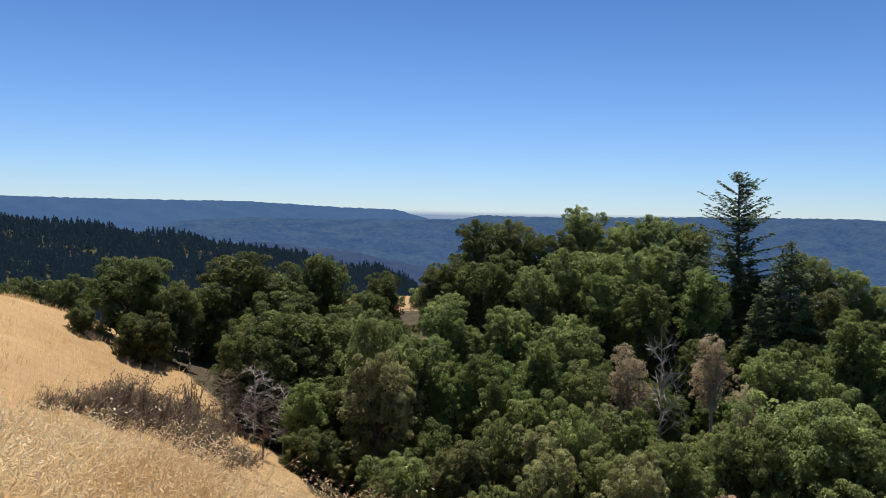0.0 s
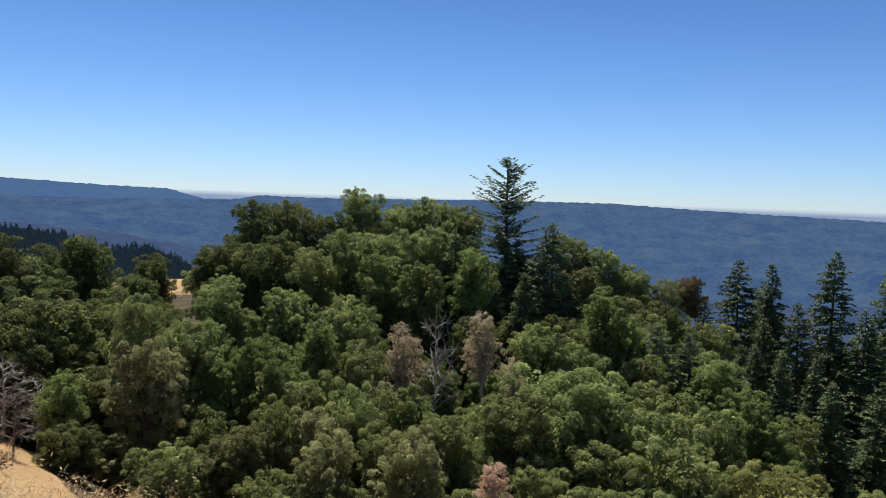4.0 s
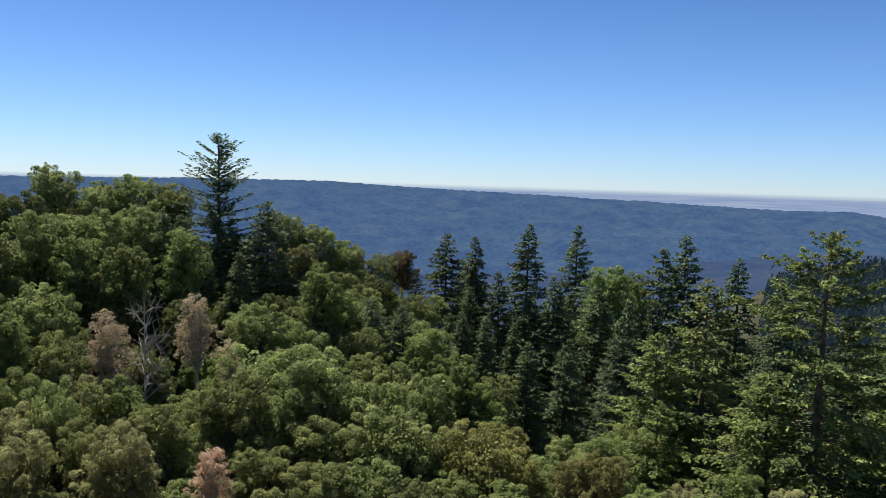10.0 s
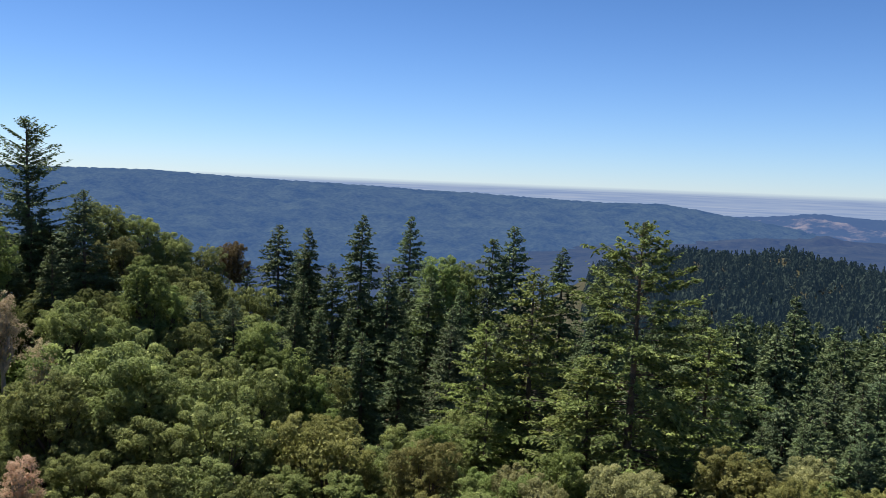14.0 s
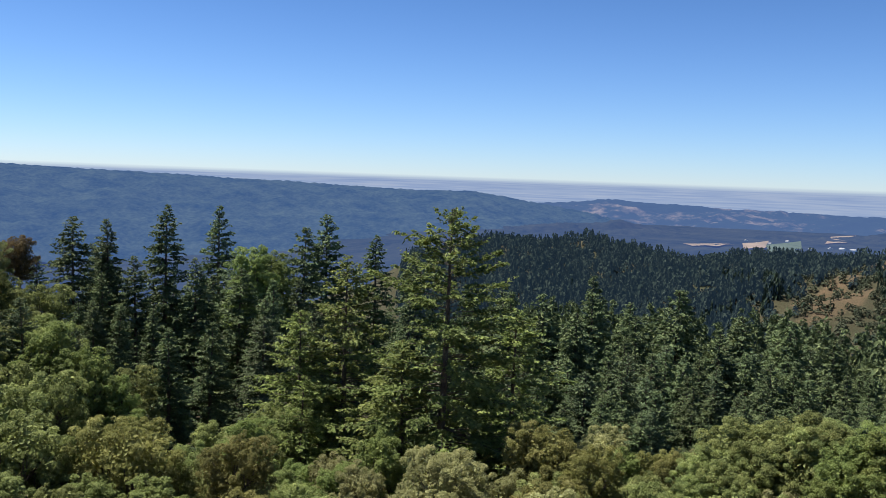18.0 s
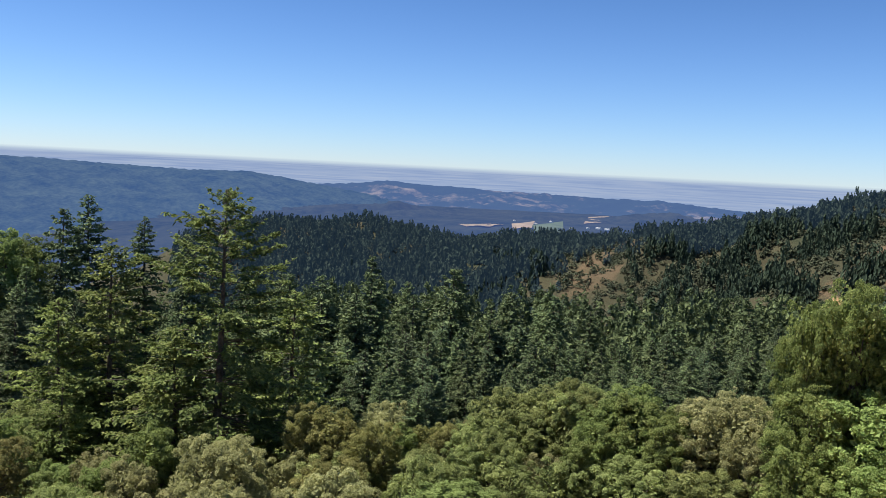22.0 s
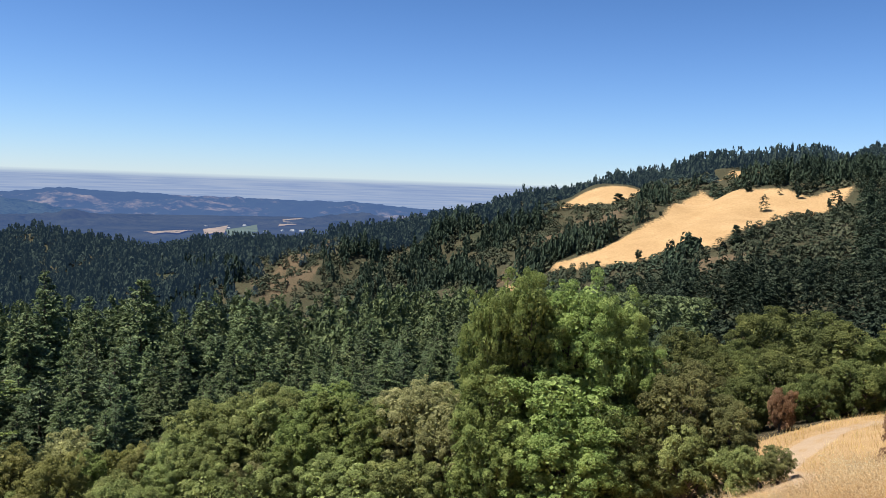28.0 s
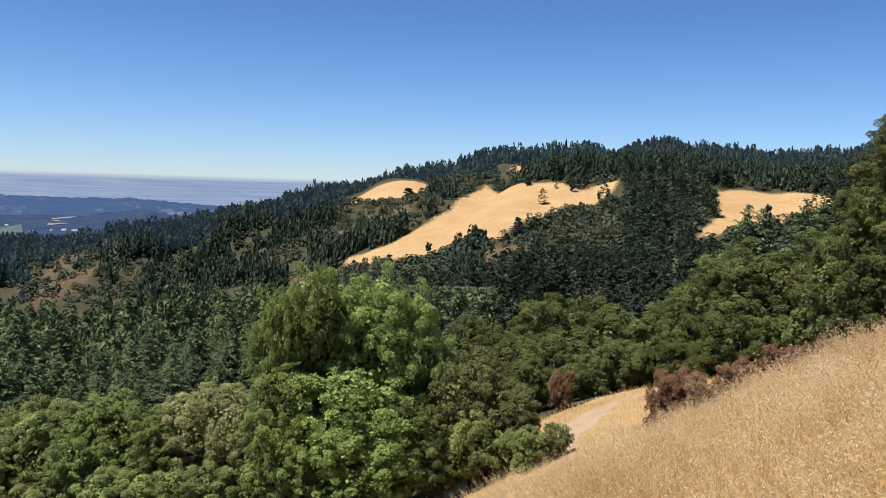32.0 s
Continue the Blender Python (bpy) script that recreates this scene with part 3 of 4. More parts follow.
KINDS = {}


def kind(key, name, label, shape, leaf, bark=BARK, aspect=2.0, category="tree", first=0, count=2):
    """A kind of tree; aspect: how high its crown is for its radius (0: a conifer, clad to the ground)."""
    made = {}
    for form in (shape, "squat") if shape == "round" else (shape,):
        made[form] = [(mesh_of(name + "_crown", *leafy, [leaf]), mesh_of(name + "_wood", *wood, [bark], smooth=True), high, wide) for leafy, wood, high, wide in SHAPES[form][first if form == "round" else 0:][:count]]
    KINDS[key] = (name, label, category, shape, made, aspect)


TRUNK = mesh_of("trunk", *tube([(0, 0, -0.15), (0.02, 0.02, 0.2), (-0.02, 0.03, 0.6), (0.05, 0.03, 1)], [0.34, 0.27, 0.22, 0.14], 7), [BARK], smooth=True)
PALE_TRUNK = mesh_of("trunk", *tube([(0, 0, -0.15), (0.02, 0.02, 0.2), (-0.02, 0.03, 0.6), (0.05, 0.03, 1)], [0.34, 0.27, 0.22, 0.14], 7), [PALE_BARK], smooth=True)
kind("oak", "oak_tree", "dark green live oak with a dense rounded crown", "round", OAK_LEAF, count=4)
kind("greyoak", "oak_tree", "grey-green oak with a dusty rounded crown", "round", GREY_LEAF, first=2)
kind("deepoak", "oak_tree", "broad oak with darkened green leaves at the edge of dry grass", "round", DARKENED_OAK_LEAF)
kind("olive", "oak_tree", "olive-brown oak with a rounded crown", "round", OLIVE_LEAF, count=1)
kind("buff", "buckeye_tree", "yellow-brown summer-dry tree with a domed crown", "round", BUFF_LEAF, first=3, count=1)
kind("rusty", "oak_tree", "rust-brown dying oak among green trees", "round", RUSTY_LEAF, count=1)
kind("light", "bay_tree", "light green bay tree with a loose upright crown", "loose", LIGHT_LEAF, aspect=3.0)
kind("maple", "maple_tree", "bright green leafy tree beside the dirt road", "feathery", MAPLE_LEAF, aspect=2.8)
kind("sideoak", "oak_tree", "leafy green oak above the dry grass slope", "feathery", DARKENED_OAK_LEAF, aspect=2.2, count=1)
kind("willow", "oak_tree", "large oak with darkened green leaves and pale twisted limbs", "feathery", DARKENED_OAK_LEAF, PALE_BARK, 2.5, count=1)
kind("tan", "dead_tree", "dying tree with pale tan withered leaves", "withered", TAN_LEAF, PALE_BARK, 2.9)
kind("pink", "dead_tree", "dead tree top with pinkish brown dry leaves", "withered", PINK_LEAF, PALE_BARK, 2.2, count=1)
kind("fir", "fir_tree", "dark green fir with a pointed crown", "fir", FIR_LEAF, BARK, 0, count=4)
kind("greyfir", "fir_tree", "grey-green fir with a soft blunt crown", "fine_fir", GREYFIR_LEAF, BARK, 0)
kind("sunfir", "fir_tree", "sunlit yellow-green fir with layered drooping branches", "sun_fir", SUNFIR_LEAF, BARK, 0)
kind("firlet", "fir_tree", "young dark green fir among shrubs", "fir", FIR_LEAF, BARK, 0, count=1)
kind("sunpine", "fir_tree", "tall sunlit fir with open ragged branches and bare snags", "open_pine", PINE_LEAF, BARK, 0)
kind("greatfir", "fir_tree", "tall dark green fir with a wide pointed top", "great_fir", FIR_LEAF, BARK, 0)
kind("rustbush", "shrub", "low rust-brown dry shrub at the grass edge", "squat", RUST_LEAF, BARK, 1.4, "shrub", count=1)

PLANTED = []


def clad(name, me, parent, local):
    """A part of a tree on shared mesh data."""
    ob = new(name, me)
    ob.parent = parent
    ob.matrix_local = local
    return ob


def plant(key, x, y, top, radius, turn=None):
    name, label, category, shape, made, aspect = KINDS[key]
    foot = float(height(x, y))
    tall = max(top - foot, 0.9)
    radius = min(radius, 0.8 * tall)
    base = new(name)
    base.empty_display_size = 0.5
    turn = random.uniform(0, 360) if turn is None else turn
    base.matrix_world = pose(x, y, foot, random.uniform(-2, 2), random.uniform(-2, 2), turn)
    if aspect == 0:
        crown, wood, high, wide = made[shape][len(PLANTED) % len(made[shape])]
        girth = tall / high * (1.22 if key == "greatfir" else random.uniform(0.9, 1.15))
        radius = 0.16 * tall
        grow = Matrix.Diagonal((girth, girth, tall / high, 1))
        clad("crown", crown, base, grow)
        clad("trunk", wood, base, grow)
    else:
        deep = tall * 0.97 if category == "shrub" else min(tall * 0.97, max(aspect * radius, 0.6 * tall if x * x + y * y < 46 ** 2 else 0.0))
        if shape == "round" and deep < 1.65 * radius:
            shape = "squat"
        crown, wood, high, wide = made[shape][len(PLANTED) % len(made[shape])]
        grow = Matrix.Translation((0, 0, tall - deep)) @ Matrix.Diagonal((radius / wide, radius / wide, deep / high, 1))
        clad("crown", crown, base, grow)
        clad("branchwork", wood, base, grow)
        clad("trunk", PALE_TRUNK if name == "dead_tree" else TRUNK, base, Matrix.Diagonal((0.2 * radius + 0.3, 0.2 * radius + 0.3, tall - deep * 0.7, 1)))
    PLANTED.append((x, y, radius, top))
    return tagged(base, label, category, key.replace("squat", "oak") + " trees" if category == "tree" else "shrubs")


def plant_all(key, text):
    for entry in text.split(";"):
        bearing, distance, top, radius = map(float, entry.split())
        x, y = polar(bearing, distance)
        plant(key, x, y, top, radius * CROWN_SPREAD.get(key, 1.15))


CROWN_SPREAD = {"fir": 1.2, "greyfir": 1.2, "sunfir": 1.2, "sunpine": 1.1, "firlet": 1.2, "greatfir": 0.5, "deepoak": 1.32, "rustbush": 1.5}
# bearing, distance, height of the crown's top, radius
BARE = "14.9 50 -4.6 2.0; -14.6 41 -5.8 1.3; -12 39 -6.8 1.1; -12.6 45.5 -6.6 1.7; -14.6 44 -6.9 1.2; -10.7 45.5 -7.6 1.4"
BUFF = "38.1 43 -10.7 2.6; 45.1 40 -11.0 1.7; 66.4 44 -11.4 2.0; 66.3 44 -11.5 2.1; 69.8 42 -11.7 1.5; 75.5 45 -12.5 1.3"
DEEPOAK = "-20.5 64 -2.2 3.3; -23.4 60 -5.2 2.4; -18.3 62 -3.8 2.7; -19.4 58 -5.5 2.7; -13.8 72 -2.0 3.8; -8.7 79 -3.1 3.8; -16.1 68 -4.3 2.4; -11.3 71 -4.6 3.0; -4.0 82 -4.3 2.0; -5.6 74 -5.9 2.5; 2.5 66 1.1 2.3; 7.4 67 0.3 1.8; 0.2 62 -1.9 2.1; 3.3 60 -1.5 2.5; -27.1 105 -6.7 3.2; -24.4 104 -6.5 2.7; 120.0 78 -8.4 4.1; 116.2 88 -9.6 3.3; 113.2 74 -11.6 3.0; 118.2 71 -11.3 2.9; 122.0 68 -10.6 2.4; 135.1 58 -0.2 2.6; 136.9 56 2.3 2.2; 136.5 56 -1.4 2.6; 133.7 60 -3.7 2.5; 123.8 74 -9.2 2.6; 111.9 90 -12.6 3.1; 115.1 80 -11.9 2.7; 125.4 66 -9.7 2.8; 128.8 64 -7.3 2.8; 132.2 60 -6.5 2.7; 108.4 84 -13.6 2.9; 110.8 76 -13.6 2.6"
FIR = "34.7 88 -3.4 2.1; 37.2 91 -3.7 2.2; 40.3 86 -2.0 3.5; 43.7 117 -3.2 2.4; 49.1 110 -5.5 3.0; 50.8 125 -4.4 3.0; 54.4 125 -7.5 3.5; 32.9 84 -6.9 2.3; 31.0 78 -8.0 2.2; 38.7 80 -6.4 2.7; 42.2 82 -6.9 2.8; 47.4 88 -9.6 3.0; 45.0 92 -9.0 3.1; 48.9 100 -11.0 2.8; 36.8 82 -8.3 2.8; 57.4 118 -9.0 3.4; 66.1 92 -10.8 3.5; 63.4 105 -12.4 3.1; 68.1 85 -11.6 3.3; 39.6 74 -10.3 3.0; 43.2 72 -11.3 2.9; 35.7 76 -10.8 2.1; 16.3 62 -0.6 2.2; 21.0 60 -3.4 2.6; 19.4 66 -1.9 2.4; 65.9 95 -12.7 3.9; 69.3 112 -13.1 4.7; 74.9 120 -12.8 5.1; 82.0 115 -15.3 4.3; 72.4 105 -14.7 3.7; 79.2 112 -14.7 4.1; 84.6 108 -15.8 4.1; 63.5 110 -15.0 3.0; 77.5 98 -14.8 3.5; 68.3 85 -14.3 3.5; 73.3 80 -14.0 3.4; 80.8 88 -15.5 3.2; 70.3 72 -14.7 2.5; 63.3 112 -13.4 3.9; 69.5 125 -12.1 4.3; 74.8 115 -12.3 3.9; 71.7 132 -16.5 3.6; 78.1 100 -16.4 3.4; 81.1 140 -18.7 4.8; 84.4 105 -19.5 3.6; 88.6 108 -18.7 3.8; 90.1 122 -18.5 3.8; 92.7 110 -17.0 3.9; 95.0 132 -17.8 4.2; 66.4 78 -15.1 3.2; 75.7 84 -14.8 3.4; 70.6 92 -16.0 3.2; 80.2 78 -15.5 3.2; 82.6 84 -17.8 2.9; 86.5 86 -17.8 3.0; 91.0 88 -17.0 3.1; 94.0 92 -18.0 3.3; 73.9 70 -15.1 2.9; 77.4 70 -14.9 2.9; 70.0 66 -15.2 2.7; 129.1 140 0.0 4.1; 130.4 142 -0.4 4.2; 132.5 135 1.2 4.0; 133.3 137 0.8 4.1; 17.0 66 -1.1 1.8; 20.4 67 -1.3 1.8"
FIRLET = "73.1 53 -12.6 1.5; 72.6 55 -13.5 1.7; 70.0 58 -14.8 1.6"
GREATFIR = "19.6 69 5.2 3.5"
GREYFIR = "29.7 58 -6.2 2.6; 32.2 58 -6.8 1.6; 14.8 60 -6.0 1.4; 22.7 64 0.1 2.8; 18.4 64 -2.9 1.7; 21.7 66 -2.5 2.0"
GREYOAK = "7.6 37 -9.0 1.3; 13.7 36 -8.4 1.4; -6.2 44 -10.6 1.4; 7.2 40 -8.5 1.8; 12.5 37 -10.1 1.7; -4.2 42 -5.6 1.8; 10.1 44 -8.2 1.5; 59.7 38 -11.1 1.9; 59.2 40 -11.9 2.1; 53.6 41 -12.9 1.4; 93.4 39 -7.8 1.9; 59.4 40 -11.9 2.1; 93.1 38 -7.8 2.1; 95.1 36 -8.7 1.2"
LIGHT = "-9.3 43 -7.0 1.2; 10.7 58 -2.2 1.9; 13.9 57 -2.7 1.7; 6.8 46 -5.2 1.2; 2.7 45 -5.8 1.5; -0.1 50 -5.7 1.2; 3.9 44 -6.6 1.5; 13.6 42 -7.8 1.9; 26.5 57 -4.2 1.6; 16.9 60 -1.7 1.7; 3.5 46 -6.4 1.8; 7.1 50 -6.2 1.6; 1.8 45 -6.9 1.6; 26.7 60 -4.0 1.2; 27.3 58 -5.7 1.5; 34.0 55 -7.8 2.3; 35.9 53 -9.0 1.9; 37.7 53 -10.8 1.5; 5.5 44 -7.5 1.4; 45.7 100 -7.0 3.8; 47.3 106 -8.3 3.3; 38.9 50 -12.3 0.9; 54.8 44 -12.0 1.7; 51.9 42 -13.1 1.5; 86.6 40 -8.7 1.8; 88.1 40 -8.0 1.7; 85.8 38 -9.7 1.3; 84.2 37 -10.1 1.1; 90.8 38 -8.3 1.2; 87.6 39 -8.3 1.8; 84.9 38 -9.4 1.3; 90.0 37 -8.6 1.1"
MAPLE = "100.6 38 -2.1 1.8; 103.8 39 -2.5 2.2; 98.7 37 -3.0 1.3; 107.2 40 -3.3 1.8; 103.3 36.5 -6.1 3.0; 98.6 35.5 -6.0 1.5; 108.9 40 -5.7 1.4; 103.4 35 -7.9 2.4; 99.1 34.5 -8.2 1.5; 96.8 35 -9.7 1.4"
# last entry: an added dark tree for the shade low on the maple's right
SIDEOAK = "128.2 72 -2.5 3.6; 130.4 68 -2.5 4.0; 126.2 76 -5.8 2.8; 132.8 70 -2.0 3.1; 124.8 80 -7.9 2.8; 135.3 62 -3.3 2.8; 138.2 58 7.6 2.2; 137 60 4.5 2.4; 107.2 36 -7.7 1.8"
OAK = "9.6 72 2.3 2.0; 14.3 72 1.8 2.3; 12.1 70 1.1 2.2; 16.3 74 1.0 2.1; 6.1 59 -2.0 2.0; 8.7 62 -0.8 2.6; 11.8 63 -0.8 2.4; 14.4 64 -0.7 2.3; 0.3 54 -3.7 1.7; -2.0 50 -6.4 2.0; 23.8 46 -7.3 3.6; 20.8 43 -8.2 2.2; 26.4 46 -7.8 2.8; 15.5 40 -8.7 1.7; 11.6 38 -8.8 1.6; -3.1 46 -8.3 1.9; 8.9 52 -4.7 2.0; 4.6 54 -4.3 1.8; 6.7 43 -7.5 1.8; 9.4 41 -7.8 1.6; 4.0 40 -8.3 1.4; -3.0 42 -10.1 1.4; 13.0 58 -4.4 2.0; 22.0 54 -6.3 2.0; 10.1 47 -6.6 1.6; 23.8 72 -1.0 1.9; 25.8 73 -2.1 1.9; 27.8 74 -3.6 1.9; 30.0 76 -4.8 1.9; 29.3 46 -9.0 3.5; 24.8 50 -8.6 3.1; 20.7 47 -9.8 2.2; 31.4 42 -9.7 2.3; 27.2 37 -10.8 1.5; -4.5 44 -3.7 1.8; -2.0 46 -5.3 1.9; 3.9 43 -8.4 1.7; 17.2 42 -10.1 1.6; 16.9 36 -11.2 1.4; 8.8 36 -11.1 1.5; 33.2 47 -9.2 2.0; 29.2 55 -7.9 1.9; 22.4 39 -10.8 1.5; 3.9 36 -10.4 1.5; -2.9 37 -9.1 1.7; 25.2 58 -7.0 1.8; 25.9 37 -11.1 1.8; 30.1 37 -11.0 1.9; 33.3 36 -11.4 1.4; 79.7 43 -9.8 2.5; 83.7 43 -9.2 1.9; 77.3 42 -11.1 1.5; 81.1 44 -9.9 1.8; 83.6 43 -9.0 1.8; 79.6 42 -10.7 1.6; 83.3 43 -9.3 2.0; 80.3 43 -10.2 1.8; 78.5 40 -11.0 1.4; 76.7 40 -11.7 1.3; 111.9 36.5 -8.2 2.1; 115.1 35.5 -8.7 1.5; 88.1 36 -10.4 1.8; 92.8 35.5 -10.2 1.8; 83.4 37 -11.0 1.6; 79.6 38 -11.6 1.6; 4.9 52 -7.4 1.8; 8.2 56 -5.5 1.9; 2.1 54 -5.9 1.7; 13.5 54 -8.2 1.7"
OLIVE = "5.0 68 1.2 2.2; 1.7 38 -8.9 1.6; -3.4 36 -9.9 1.1; 1.1 38 -9.5 1.7; 13.1 40 -9.4 1.4; 75.8 46 -12.8 1.2; 111.7 38 -5.9 2.2; 114.5 37 -7.0 1.4; 117.5 36 -8.5 0.7; 74.7 45 -13.0 1.0; 109.5 37 -8.4 1.5; 116.8 35.5 -8.8 0.8"
PINK = "19.2 34 -9.0 1.0"
RUSTBUSH = "125.6 25.5 -3.6 0.8; 132.0 24 -2.4 0.7; 129.7 24.5 -2.9 0.5; 124.4 26 -4.5 0.5; 134.0 23 -1.9 0.4; 117.6 62 -11.9 0.9; 127.2 25 -3.7 0.8; 129.4 24.5 -3.1 0.7"
RUSTY = "31.9 82 -4.8 1.7"
SCRUB = "-23.7 29 -4 0.8; -22.2 30 -4 1; -20.9 33 -4.2 1.1; -19.6 33 -4.6 1.1; -18.2 32 -4.8 1.2; -16.6 31 -5.2 1.1; -17.5 29 -5.4 0.9; -19.3 30 -5 0.9; -15.3 31 -5.9 1; -15.9 29 -6.2 0.8; -21.2 28 -4.3 0.8; -14.2 29 -6.6 0.8; -16.6 37 -5 1; -25.2 27 -3.9 0.5; 127.6 23 -3.1 0.7; 134 20 -1.4 0.5; 123.1 24 -5.2 0.4; -17.1 33 -5.9 1.0; -15.5 34 -6.9 1.0; -18.2 36 -6.0 1.1; -14.0 32 -7.3 0.9; -16.4 30 -6.6 0.9; -19.8 38 -5.8 1.2; -21.5 36 -5.5 1.0; -14.8 38 -6.9 1.0; -13.1 33 -7.9 0.9"
SUNFIR = "52.3 58 -3.9 6.1; 49.4 57 -7.7 3.5; 64.0 54 -6.6 4.0; 56.5 50 -8.3 2.8; 49.2 52 -11.0 2.2"
SUNPINE = "59.0 49 -0.2 3.9"
TAN = "12.7 50 -6.0 1.6; 18.5 51 -5.2 1.4; 20.1 49 -7.6 0.9"
WILLOW = "-10.9 50 -3.9 3.1; -7.1 52 -4.7 3.2; -13.2 48 -5.0 1.8; -4.5 50 -6.8 2.2; -7.8 47 -7.6 2.6"
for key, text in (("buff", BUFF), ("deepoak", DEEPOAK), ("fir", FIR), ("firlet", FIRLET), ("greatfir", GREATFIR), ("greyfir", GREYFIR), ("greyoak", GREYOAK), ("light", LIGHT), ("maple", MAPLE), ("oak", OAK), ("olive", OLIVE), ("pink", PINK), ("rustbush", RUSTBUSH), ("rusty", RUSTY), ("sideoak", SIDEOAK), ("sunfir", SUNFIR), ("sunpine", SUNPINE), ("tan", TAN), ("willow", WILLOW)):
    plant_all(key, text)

# ---- undergrowth and filling trees between them, lower than their neighbours ----
fill = np.random.default_rng(21)


def roomy(x, y, need):
    return all((x - px) ** 2 + (y - py) ** 2 > (need * (pr + 1.0)) ** 2 for px, py, pr, _ in PLANTED)


def canopy(x, y):
    """Height of the canopy there, from the tops of the trees around."""
    gap = (LISTED[:, 0] - x) ** 2 + (LISTED[:, 1] - y) ** 2 + 4.0
    share = 1 / gap ** 1.5
    return float((LISTED[:, 3] * share).sum() / share.sum())


def fill_zone(bearings, distances, tries, choices, tall, radius, sink, need=0.8, below=1.2):
    """Fill between the trees; sink: how steeply the canopy there lies below eye level."""
    for _ in range(tries):
        b, d = fill.uniform(*bearings), math.sqrt(fill.uniform(distances[0] ** 2, distances[1] ** 2))
        x, y = polar(b, d)
        foot = float(height(x, y))
        top = min(foot + fill.uniform(*tall), EYE - (sink + 0.15 * max(0.0, (52 - d) / 18)) * d, canopy(x, y) - below * fill.uniform(0.6, 1.6))
        if top - foot > 1.6 and roomy(x, y, need) and not on_road(x, y):
            plant(choices[int(fill.integers(len(choices)))], x, y, top, fill.uniform(*radius))


LISTED = np.array(PLANTED)
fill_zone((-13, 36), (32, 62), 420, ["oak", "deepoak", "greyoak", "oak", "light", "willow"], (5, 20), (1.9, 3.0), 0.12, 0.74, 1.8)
fill_zone((36, 112), (32, 56), 420, ["oak", "buff", "greyoak", "light", "oak", "oak"], (3.5, 9), (1.7, 2.8), 0.23, 0.7, 1.6)
fill_zone((-1, 34), (62, 84), 130, ["oak", "oak", "deepoak", "olive"], (5, 16), (2.2, 3.2), 0.02, 0.7, 1.8)
fill_zone((34, 66), (58, 140), 110, ["fir", "greyfir", "fir", "fir"], (12, 22), (2.6, 3.6), 0.09, 0.7)
fill_zone((62, 112), (56, 130), 260, ["fir", "greyfir", "fir", "fir"], (12, 22), (3.0, 4.2), 0.15, 0.55)
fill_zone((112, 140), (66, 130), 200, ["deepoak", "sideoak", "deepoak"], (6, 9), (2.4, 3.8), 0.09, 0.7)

# bare scrub and snags
SCRUB_LEAF = leaf_material("dry_scrub_leaf", (0.1, 0.075, 0.05), (0.19, 0.145, 0.1), (0.3, 0.24, 0.17))


def brush(rng, stems=38):
    """Many crooked stems from one root with fine dead twigs and a few dry leaves, 2.2 m high."""
    wood, ends = [], []
    for i in range(stems):
        turn, lean = i * 2.4 + rng.normal() * 0.4, rng.uniform(0.1, 1.1)
        out = np.array([math.cos(turn) * lean, math.sin(turn) * lean, 1.0])
        points = [np.array([0, 0, -0.2])]
        for j in range(4):
            points.append(points[-1] + (out + rng.normal(size=3) * 0.4) * rng.uniform(0.28, 0.5) / (1 + 0.35 * lean))
            out = out * (1, 1, 0.8)
        wood.append(tube(points, [0.035, 0.028, 0.02, 0.013, 0.005], 4))
        for j in range(9):
            p = points[1 + int(rng.integers(4))] + rng.normal(size=3) * 0.02
            tip = p + unit(rng.normal(size=3) + out * 0.5) * rng.uniform(0.2, 0.6)
            wood.append(tube([p, (p + tip) / 2 + rng.normal(size=3) * 0.05, tip], [0.011, 0.007, 0.003], 3))
            ends += [p * (1 - u) + tip * u for u in rng.uniform(0.3, 1.05, 4)]
    ends = np.array(ends) + rng.normal(size=(len(ends), 3)) * 0.05
    leaves = cards(rng, ends, unit(rng.normal(size=ends.shape) + (0, 0, 0.4)), rng.uniform(0.05, 0.13, len(ends)), rng.uniform(0.03, 0.07, len(ends)))
    return mesh_of("branchwork", *joined(wood), [SCRUB_TWIG]), mesh_of("dry_foliage", leaves, quads(len(ends)), [SCRUB_LEAF])


scrub_shapes = [brush(RNG) for _ in range(3)]


def plant_scrub(text):
    for i, entry in enumerate(text.split(";")):
        bearing, distance, top, radius = map(float, entry.split())
        x, y = polar(bearing, distance)
        foot = float(height(x, y))
        base = new("dead_shrub")
        base.empty_display_size = 0.3
        base.matrix_world = pose(x, y, foot, 0, 0, 70 * i) @ Matrix.Diagonal((radius / 1.3, radius / 1.3, max(top - foot, 0.9) / 1.7, 1))
        for part_name, me in zip(("branchwork", "dry_foliage"), scrub_shapes[i % 3]):
            new(part_name, me).parent = base
        tagged(base, "grey-brown dead shrub with crooked bare twigs on the grass slope", "shrub", "dead shrubs")


plant_scrub(SCRUB)
snag = mesh_of("snag", *bare_limbs(RNG, 34, 10, 3.4, 12, 0.12), [SCRUB_TWIG])
pale_snag = mesh_of("pale_snag", *bare_limbs(RNG, 40, 10, 3.4, 14, 0.13), [PALE_BARK])
for entry in BARE.split(";"):
    bearing, distance, top, radius = map(float, entry.split())
    x, y = polar(bearing, distance)
    foot = float(height(x, y))
    ob = new("bare_tree", pale_snag if distance > 45 else snag)
    ob.matrix_world = pose(x, y, foot, 0, 0, 40) @ Matrix.Diagonal((radius / 2.4, radius / 2.4, (top - foot) / 10, 1))
    tagged(ob, "bare grey dead tree between green trees", "tree")

